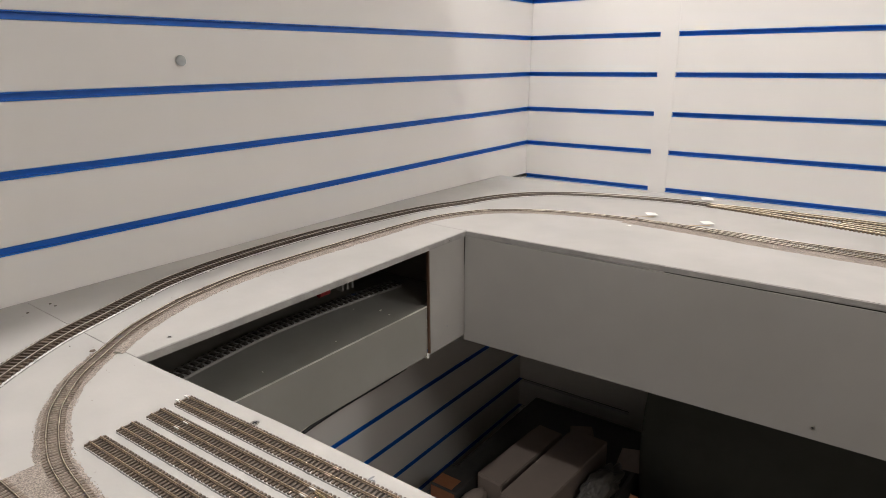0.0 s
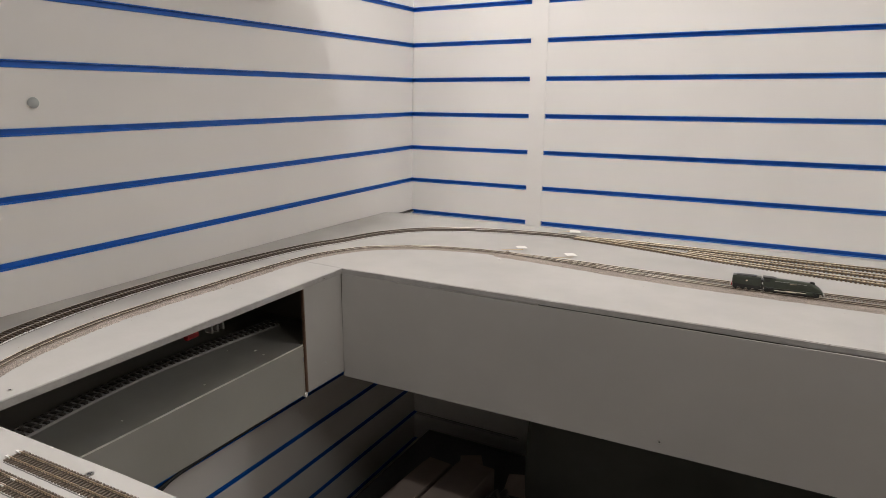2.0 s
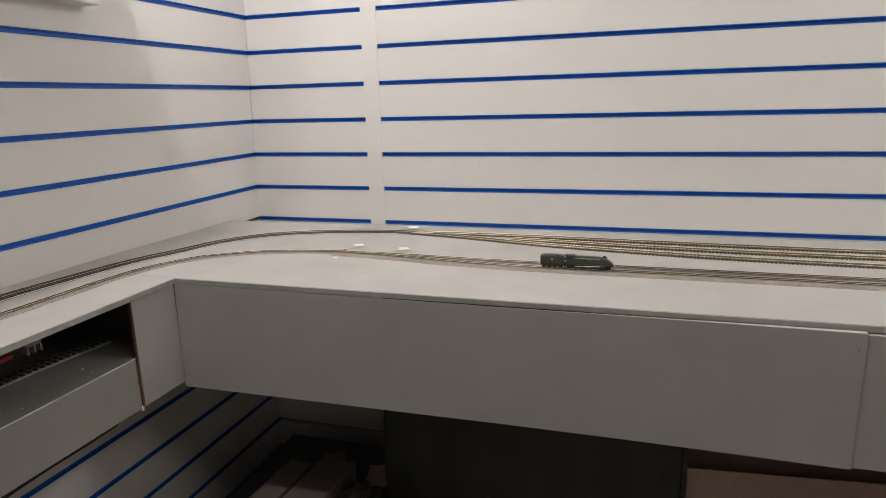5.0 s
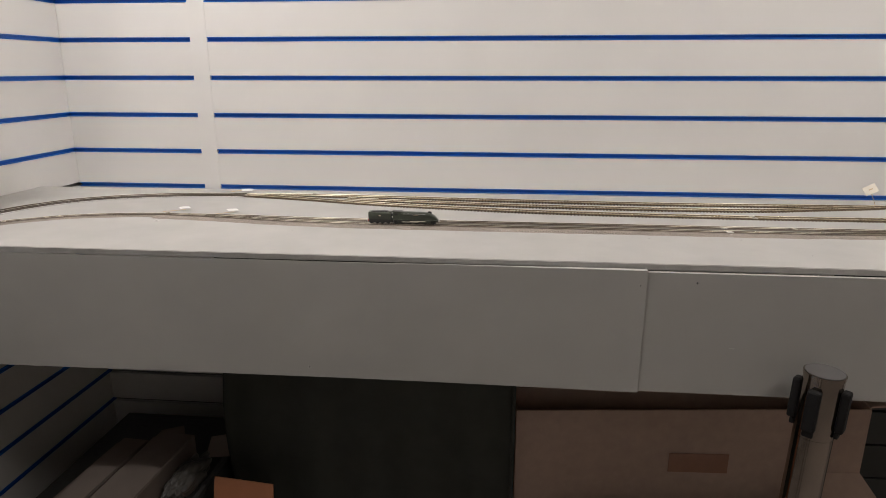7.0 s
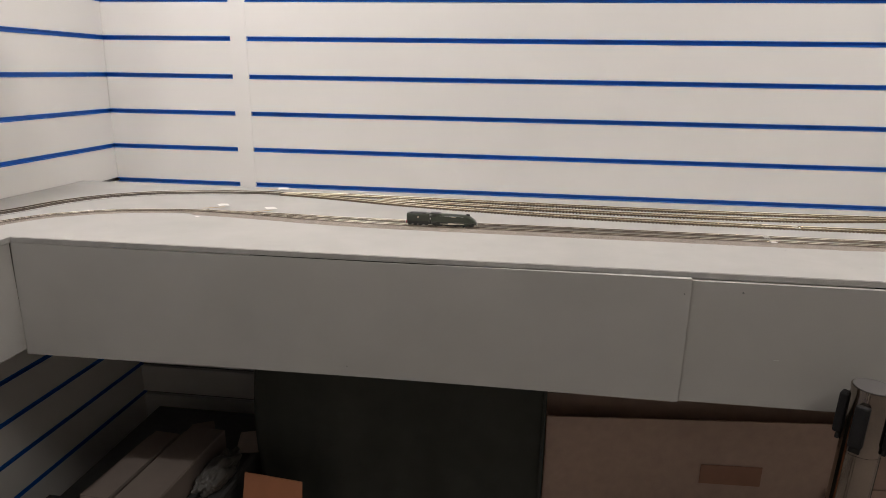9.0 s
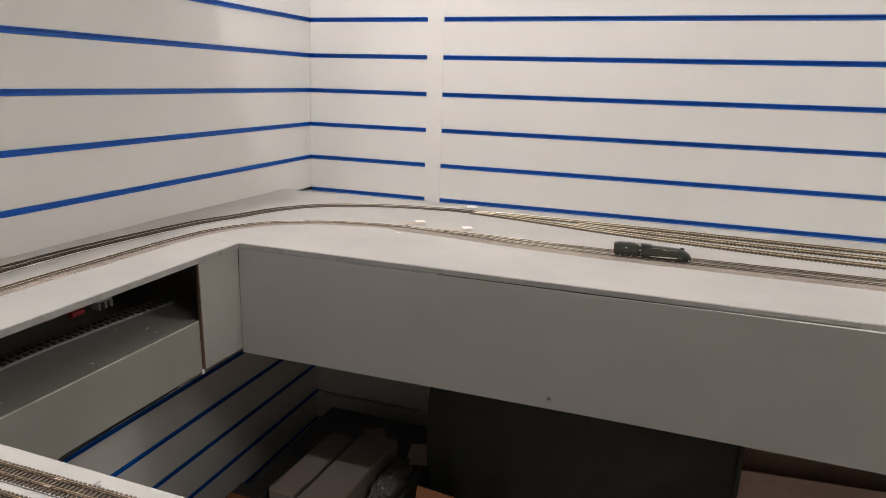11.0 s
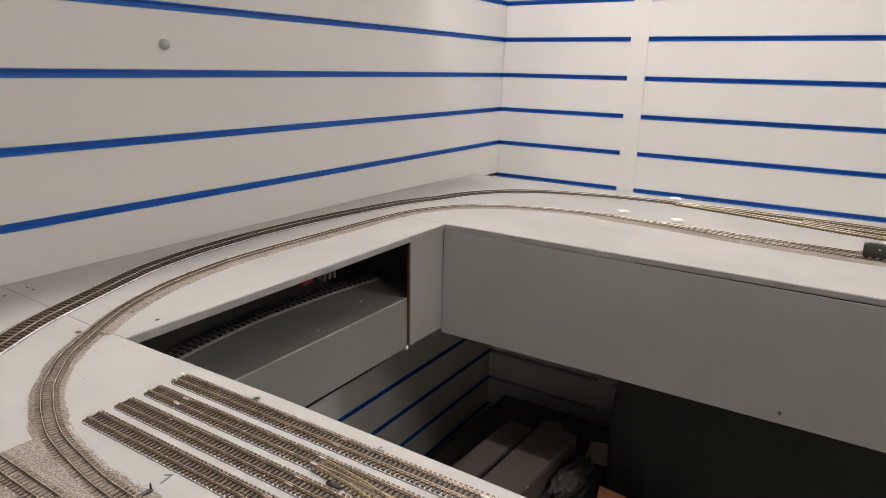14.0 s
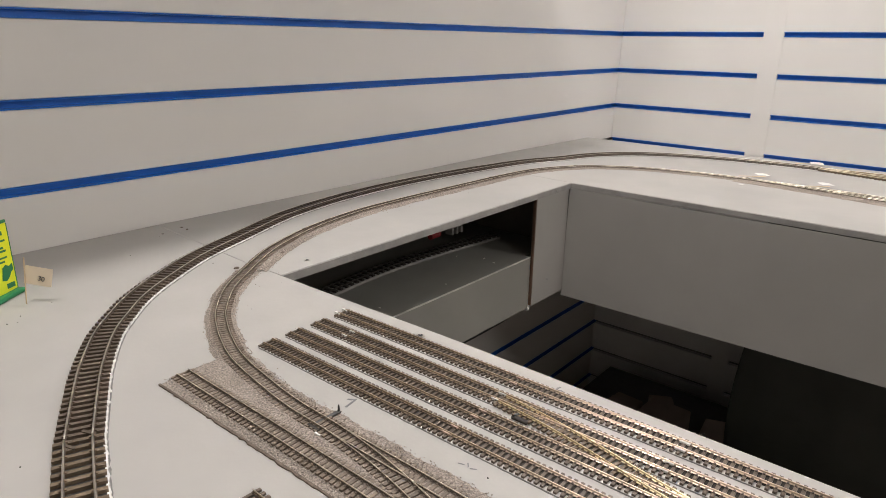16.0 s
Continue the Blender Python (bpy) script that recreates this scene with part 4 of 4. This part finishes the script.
wbox = thing("wall_unit", "white wall unit with an unseen ledge added above it to shade the side wall", "wall unit")
D = 0.055
part("case", box(0.0004, D, -3.2, -0.590, 1.661, 1.72, 0.0012), M_WHITE, wbox)
# unseen upper parts, added to block lamps off the side wall and table strip
part("back_panel", box(0.0004, 0.036, -3.2, -0.625, 1.7205, 2.05, 0.001), M_WHITE, wbox)
part("canopy", box(0.0004, 0.290, -3.2, -0.620, 2.0505, 2.075, 0.001), M_WHITE, wbox)
part("rim", box(D, D + 0.003, -3.2, -0.592, 1.663, 1.675), M_WHITE, wbox)

# ---- fittings of the added lamps, none in view ----
for lx, ly, power, radius, bulb in LIGHTS:
    if not bulb:
        c = thing("ceiling_panel_lamp", "unseen round panel lamp added on the ceiling to light the layout", "ceiling lamp", group="ceiling panel lamps", at=Matrix.Translation((lx, ly, 0)))
        part("housing", cyl(radius + 0.02, CEIL - 0.030, CEIL - 0.0005, 40), M_WHITE, c)
    else:
        c = thing("ceiling_lamp", "unseen bare bulb placed under the ceiling to light the room", "ceiling lamp", group="bare ceiling bulbs", at=Matrix.Translation((lx, ly, 0)))
        part("rose", cyl(0.04, CEIL - 0.012, CEIL - 0.0005, 24, r2=0.03), M_WHITE, c)
        part("socket", cyl(0.014, 2.513, CEIL - 0.012, 18), M_WHITE, c)

# ---- under the boards: motor, cables ----
motor = thing("point_motor", "grey and red point motor hanging under the board", "point motor", at=Matrix.Translation((0.004, -0.025, 0.010)))
part("frame", box(0.182, 0.204, -0.980, -0.950, 1.066, 1.0985, 0.001), M_MOTOR, motor)
for y in (-0.977, -0.965, -0.953):
    part("prong", box(0.190, 0.206, y - 0.0022, y + 0.0022, 1.055, 1.067, 0.0008), M_MOTOR, motor)
part("coil", cyl(0.0055, -0.011, 0.011, 18, m=Matrix.Translation((0.193, -1.010, 1.060)) @ pose(0, 0, 0, 90, 0, 0)), M_RED, motor, "red wound coil")
part("coil", cyl(0.005, -0.009, 0.009, 18, m=Matrix.Translation((0.176, -1.042, 1.062)) @ pose(0, 0, 0, 90, 0, 0)), M_RED, motor, "red wound coil")
part("arm", box(0.185, 0.200, -1.020, -0.985, 1.080, 1.0985, 0.001), M_BLACK, motor)

for k, (dx, dz) in enumerate(((0, 0), (-0.006, 0.004), (-0.010, -0.005))):
    cb = thing("cable", "black cable running along under the shelf fascia", "cable", group="cables under the shelf")
    pts = [(0.258 + dx, -0.90, 0.893 + dz * 0.5), (0.259 + dx, -0.97, 0.892 + dz * 0.5), (0.259 + dx, -1.05, 0.892 + dz * 0.5), (0.258 + dx, -1.13, 0.888 - 0.004 * k), (0.250 + dx, -1.20, 0.872 - 0.012 * k), (0.248 + dx, -1.32, 0.866 - 0.02 * k), (0.25 + dx, -1.42, 0.868 - 0.03 * k), (0.25, -1.50, 0.84)]
    part("sheath", tube(pts, 0.0030 - 0.0004 * k), M_CABLE, cb)

# ---- queue post ----
post = thing("barrier_post", "polished chrome queue barrier post standing on the floor", "barrier post", at=Matrix.Translation((1.704, -0.803, 0.004)) @ pose(0, 0, 0, 0, 1.3, 0))
R = 0.0285
bm = cyl(R, 0.03, 0.8715, 48)
part("tube", bm, M_CHROME, post, "polished chrome tube", smooth=False)
part("base", cyl(0.16, 0.0, 0.02, 48), M_CHROME, post, "round weighted base")
part("base_dome", cyl(0.155, 0.02, 0.03, 48, r2=0.05), M_CHROME, post)
head = part("head", cyl(R, 0.872, 0.970, 48), M_CHROME, post, "chrome cap with black clip slots")
bm = cyl(R + 0.0010, 0.9705, 0.976, 48)
part("cap_rim", bm, M_CHROME, head, "polished rim")
part("cap", cyl(R - 0.001, 0.9761, 0.9775, 48), M_CAP, head, "dull grey top disc")
for a in (-131, 139, 49, -41):
    ca = Matrix.Rotation(radians(a), 4, "Z")
    clip = box(R - 0.001, R + 0.0115, -0.0095, 0.0095, 0.888, 0.956, 0.0035, seg=2)
    box(R, R + 0.006, -0.0075, 0.0075, 0.878, 0.8875, 0.001, bm=clip)
    bmesh.ops.transform(clip, verts=clip.verts, matrix=ca)
    part("belt_clip", clip, M_CLIP, head, "black plastic belt clip")
for o in post.children_recursive:
    if o.name.split(".")[0] in ("tube", "head", "cap_rim", "base", "base_dome"):
        o.data.shade_smooth()
        o.data.set_sharp_from_angle(angle=0.7)

# ---- stored boxes under the table ----


def board(p0, p1, p2, p3, th):
    """A sheet of card with the four corners given."""
    bm = bmesh.new()
    f = bm.faces.new([bm.verts.new(p) for p in (p0, p1, p2, p3)])
    bm.normal_update()
    n = f.normal.copy()
    ex = bmesh.ops.extrude_face_region(bm, geom=[f])
    bmesh.ops.translate(bm, verts=[v for v in ex["geom"] if isinstance(v, bmesh.types.BMVert)], vec=n * th)
    bmesh.ops.recalc_face_normals(bm, faces=bm.faces)
    return bm


carton = thing("cardboard_carton", "large open brown cardboard carton with a tape patch under the table", "carton")
A, B = Vector((1.280, -0.300, 0)), Vector((2.165, -0.212, 0))
ux = (B - A).normalized()
uy = Vector((-ux.y, ux.x, 0))
CZ0, CZ1 = 0.345, 0.603


def cpt(a, d, z):
    q = A + ux * a + uy * d
    return (q.x, q.y, z)


W, DP = (B - A).length, 0.10
part("front_wall", board(cpt(0, 0, CZ0), cpt(W, 0, CZ0), cpt(W, 0, CZ1), cpt(0, 0, CZ1), 0.004), M_CARTON, carton)
part("back_wall", board(cpt(0, DP, CZ0), cpt(W, DP, CZ0), cpt(W, DP, CZ1 + 0.01), cpt(0, DP, CZ1 + 0.01), 0.004), M_CARTON, carton)
part("side_wall", board(cpt(0, 0.005, CZ0), cpt(0, DP - 0.005, CZ0), cpt(0, DP - 0.005, CZ1), cpt(0, 0.005, CZ1), 0.004), M_CARTON, carton)
part("side_wall", board(cpt(W, 0.005, CZ0), cpt(W, DP - 0.005, CZ0), cpt(W, DP - 0.005, CZ1), cpt(W, 0.005, CZ1), 0.004), M_CARTON, carton)
part("bottom", board(cpt(0, 0, CZ0 - 0.006), cpt(W, 0, CZ0 - 0.006), cpt(W, DP, CZ0 - 0.006), cpt(0, DP, CZ0 - 0.006), 0.005), M_CARTON, carton)
part("rear_flap", board(cpt(0.0, DP + 0.006, CZ1 + 0.012), cpt(W, DP + 0.006, CZ1 + 0.012), cpt(W, DP + 0.03, CZ1 + 0.20), cpt(0.0, DP + 0.03, CZ1 + 0.20), 0.004), M_CARTON, carton, "upright rear flap in shadow")
part("side_flap", board(cpt(W + 0.004, 0.004, CZ1), cpt(W + 0.09, 0.004, CZ1 + 0.004), cpt(W + 0.09, DP, CZ1 + 0.004), cpt(W + 0.004, DP, CZ1), 0.004), M_CARTON, carton, "folded-out side flap")
part("loose_flap", board(cpt(W - 0.18, -0.008, CZ0 + 0.078), cpt(W - 0.002, -0.008, CZ0 + 0.078), cpt(W + 0.045, -0.055, CZ0 + 0.004), cpt(W - 0.18, -0.055, CZ0 + 0.004), 0.003), M_CARTON, carton, "loose lower flap")
part("tape_patch", board(cpt(0.392, -0.006, 0.429), cpt(0.545, -0.006, 0.423), cpt(0.545, -0.006, 0.478), cpt(0.392, -0.006, 0.482), 0.001), M_TAPE, carton, "darker brown tape patch")

crate = thing("storage_crate", "black plastic storage crate under the cardboard carton", "crate")
part("body", box(1.34, 2.14, -0.34, -0.05, 0.0005, 0.325, 0.012), M_BLACK, crate)
part("lid", box(1.32, 2.16, -0.36, -0.03, 0.3255, 0.3385, 0.004), M_BLACK, crate)

# black cloth hanging over a board
cloth = thing("black_cloth_drape", "plain black cloth hanging from the underside to the floor", "cloth")
bm = bmesh.new()
rows = []
NX, NZ = 60, 24
for j in range(NZ + 1):
    z = 0.004 + (1.06 - 0.004) * j / NZ
    row = []
    for i in range(NX + 1):
        u = i / NX
        x = 0.530 + 0.745 * u + 0.012 * math.sin(z * 9) * (1 - u)
        y = -0.31 + 0.008 * math.sin(u * 34 + z * 2) * (1.1 - z) + 0.004 * math.sin(u * 13)
        row.append(bm.verts.new((x, y, z)))
    rows.append(row)
for r, s in zip(rows, rows[1:]):
    for i in range(NX):
        bm.faces.new((r[i], r[i + 1], s[i + 1], s[i]))
ex = bmesh.ops.extrude_face_region(bm, geom=list(bm.faces))
bmesh.ops.translate(bm, verts=[v for v in ex["geom"] if isinstance(v, bmesh.types.BMVert)], vec=(0, 0.003, 0))
bmesh.ops.recalc_face_normals(bm, faces=bm.faces)
part("cloth", bm, M_CLOTH, cloth, smooth=True)
part("top_batten", box(0.53, 1.275, -0.3035, -0.285, 1.035, 1.075, 0.001), M_DARKWOOD, cloth, "dark wooden batten holding the cloth")
part("side_hem", box(1.268, 1.277, -0.3205, -0.3125, 0.02, 1.05, 0.001), M_CLOTH, cloth, "stitched black side hem")


def long_box(x0, x1, y0, y1, z0, z1, rz, label, m=M_PALE):
    cx, cy = (x0 + x1) / 2, (y0 + y1) / 2
    b = thing("long_carton", label, "carton", group="long cartons", at=Matrix.Translation((cx, cy, z0)) @ pose(0, 0, 0, 0, 0, rz))
    w, d, h = (x1 - x0) / 2, (y1 - y0) / 2, z1 - z0
    part("body", box(-w, w, -d, d, 0.0, h - 0.0025, 0.0025), m, b)
    part("lid_flap", box(-w + 0.001, w - 0.001, -d + 0.001, d - 0.03, h - 0.0025, h, 0.0008), m, b)
    part("end_flap", box(-w + 0.003, w - 0.003, -d - 0.0018, -d - 0.0002, 0.004, h - 0.006), m, b, "tucked end flap")
    return b


store = thing("storage_box", "dark grey storage box standing in the corner under the table", "box")
part("body", box(0.13, 0.50, -0.70, -0.12, 0.0005, 0.40, 0.01), M_BLACK, store)
part("lid", box(0.12, 0.51, -0.71, -0.11, 0.4005, 0.425, 0.006), M_BLACK, store)
long_box(0.240, 0.312, -0.615, -0.335, 0.4255, 0.487, -4, "long pale card carton lying on a dark box")
long_box(0.330, 0.430, -0.660, -0.315, 0.4255, 0.497, -3, "wider long pale card carton lying on a dark box")
small = thing("small_carton", "small orange-brown open carton with a raised flap", "carton")
part("body", box(0.535, 0.715, -0.66, -0.48, 0.0005, 0.33, 0.003), M_ORANGE, small)
part("flap", board((0.545, -0.478, 0.33), (0.70, -0.478, 0.33), (0.695, -0.445, 0.452), (0.548, -0.442, 0.463), 0.004), M_ORANGE, small, "raised orange-brown flap")
bag = thing("crumpled_bag", "crumpled pale paper bag lying beside the long cartons", "bag")
bm = bmesh.new()
bmesh.ops.create_icosphere(bm, subdivisions=4, radius=1.0)
for v in bm.verts:
    n1 = noise.noise(v.co * 1.7 + Vector((3, 1, 2))) + 0.5 * noise.noise(v.co * 4.1)
    v.co = v.co * (1 + 0.22 * n1)
    v.co = Vector((v.co.x * 0.026, v.co.y * 0.046, max(-0.020, v.co.z * 0.022)))
part("paper", bm, M_PALE, bag, smooth=True, pose_m=Matrix.Translation((0.252, -0.665, 0.4460)))
film_bag = thing("plastic_bag", "crumpled dark grey plastic bag beside the long cartons", "bag")
bm = bmesh.new()
bmesh.ops.create_icosphere(bm, subdivisions=5, radius=1.0)
for v in bm.verts:
    n1 = abs(noise.noise(v.co * 1.6 + Vector((7, 1, 2)))) + 0.22 * abs(noise.noise(v.co * 4.0))
    v.co = v.co * (0.75 + 0.6 * n1)
    v.co = Vector((v.co.x * 0.034, v.co.y * 0.088, max(-0.024, v.co.z * 0.040)))
part("film", bm, M_FILM, film_bag, smooth=True, pose_m=Matrix.Translation((0.4735, -0.440, 0.4500)) @ pose(0, 0, 0, 0, 0, -8))
scrap = thing("card_offcut", "small pale card offcut leaning behind the long cartons", "card offcut")
part("card", board((0.462, -0.318, 0.4260), (0.522, -0.306, 0.4260), (0.520, -0.276, 0.4760), (0.468, -0.286, 0.4700), 0.003), M_PALE, scrap)
little = thing("small_flat_carton", "small flat pale carton lying behind the long cartons", "carton", at=Matrix.Translation((0.338, -0.250, 0.4255)) @ pose(0, 0, 0, 0, 0, 30))
part("body", box(-0.030, 0.030, -0.022, 0.022, 0.0, 0.030, 0.0015), M_PALE, little)
part("lid_flap", box(-0.0295, 0.0295, -0.0215, 0.012, 0.0302, 0.0320, 0.0005), M_PALE, little)
lab = thing("label_box", "dark box with an orange printed label beside the cartons", "box")
part("body", box(0.145, 0.222, -0.690, -0.600, 0.4255, 0.47, 0.002), M_BLACK, lab)
part("label", box(0.150, 0.218, -0.6925, -0.6905, 0.43, 0.466), M_ORANGE, lab, "orange label")
part("top_label", box(0.150, 0.205, -0.685, -0.645, 0.4702, 0.4712), M_ORANGE, lab, "orange label")
# added dark slats, their colour stands for the back wall's shade down here
dark = thing("slatted_panel", "dark slats added in place of the shaded back wall under the table", "slatted panel")
for k in range(10):
    part("slat", box(2.10, 2.98, -0.075, -0.060, 0.002 + 0.105 * k, 0.100 + 0.105 * k, 0.001), M_SLATSHADE, dark)
part("batten", box(2.12, 2.15, -0.0595, -0.050, 0.002, 1.045), M_SLATSHADE, dark)
part("batten", box(2.92, 2.95, -0.0595, -0.050, 0.002, 1.045), M_SLATSHADE, dark)

# ---- marks and crumbs on the tabletop ----
for ch, x, y, rz, s in (("7", 0.5415, -1.5252, 34, 0.017), ("6", 0.6485, -1.4062, 34, 0.0165)):
    n = thing("pencil_mark", f"hand-written pencil figure {ch} on the tabletop", "pencil mark")
    text_mesh(ch, s, "figure", M_PENCIL, n, Matrix.Translation((x, y, TOP + 0.0001)) @ pose(0, 0, 0, 0, 0, rz))
n = thing("pencil_mark", "smudged pencil mark on the tabletop", "pencil mark")
for k, (dx, dy, a) in enumerate(((0, 0, 20), (0.004, 0.002, -50), (0.009, 0.001, 30))):
    part("stroke", box(-0.0022, 0.0022, -0.0004, 0.0004, 0.0001, 0.0002), M_PENCIL, n, pose_m=Matrix.Translation((0.6475 + dx, -1.5255 + dy, TOP)) @ pose(0, 0, 0, 0, 0, a))
chip = thing("paper_scrap", "torn scrap of white paper on the tabletop edge", "paper scrap")
part("scrap", extrude_poly([(0.6350, -1.4098), (0.6395, -1.4122), (0.6432, -1.4108), (0.6420, -1.4080), (0.6375, -1.4068)], TOP + 0.0002, TOP + 0.0008), M_WHITE, chip)
chip = thing("paper_scrap", "tiny white paper flake on the tabletop", "paper scrap")
part("scrap", extrude_poly([(0.515, -0.512), (0.523, -0.513), (0.524, -0.508), (0.517, -0.507)], TOP + 0.0002, TOP + 0.0009), M_WHITE, chip)
bits = thing("paper_crumbs", "a few white paper crumbs on the lower shelf", "crumbs", kind="stuff")
bm = bmesh.new()
for x, y, w in ((0.205, -0.905, 0.006), (0.232, -0.912, 0.004), (0.236, -1.05, 0.003), (0.225, -1.19, 0.003), (0.16, -0.93, 0.003)):
    bmesh.ops.create_cube(bm, size=1.0, matrix=Matrix.Translation((x, y, 0.9976)) @ pose(0, 0, 0, 0, 0, x * 4000) @ Matrix.Diagonal((w, w * 0.4, 0.0009, 1)))
part("bits", bm, M_WHITE, bits)
for x, y, w in ((0.2205, -1.352, 0.0042), (0.2265, -1.4195, 0.0034), (0.2160, -1.3890, 0.0028)):
    lump = thing("ballast_crumb", "dark loose lump of ballast beside the narrow track", "crumb")
    bm = bmesh.new()
    bmesh.ops.create_icosphere(bm, subdivisions=2, radius=w)
    for v in bm.verts:
        v.co *= 1 + 0.35 * noise.noise(v.co * 500 + Vector((x * 90, 0, 0)))
        v.co.z = max(-0.0002, v.co.z * 0.5)
    part("lump", bm, M_DARKBROWN, lump, pose_m=Matrix.Translation(table_point(x, y, 0.0003)))
crumbs = thing("crumbs", "scattered dark crumbs and flakes on the tabletop", "crumbs", kind="stuff")
rnd = random.Random(11)
bm = bmesh.new()
for k in range(70):
    if k < 45:
        x, y = rnd.uniform(0.02, 0.9), rnd.uniform(-1.8, -1.41)
    else:
        x, y = rnd.uniform(0.3, 2.4), rnd.uniform(-0.70, -0.03)
    s = rnd.uniform(0.0003, 0.0009)
    bmesh.ops.create_cube(bm, size=s, matrix=Matrix.Translation((x, y, top_z(y, x) + s * 0.3)) @ pose(0, 0, 0, rnd.uniform(0, 90), rnd.uniform(0, 90), rnd.uniform(0, 90)))
part("flakes", bm, M_UNDER, crumbs)
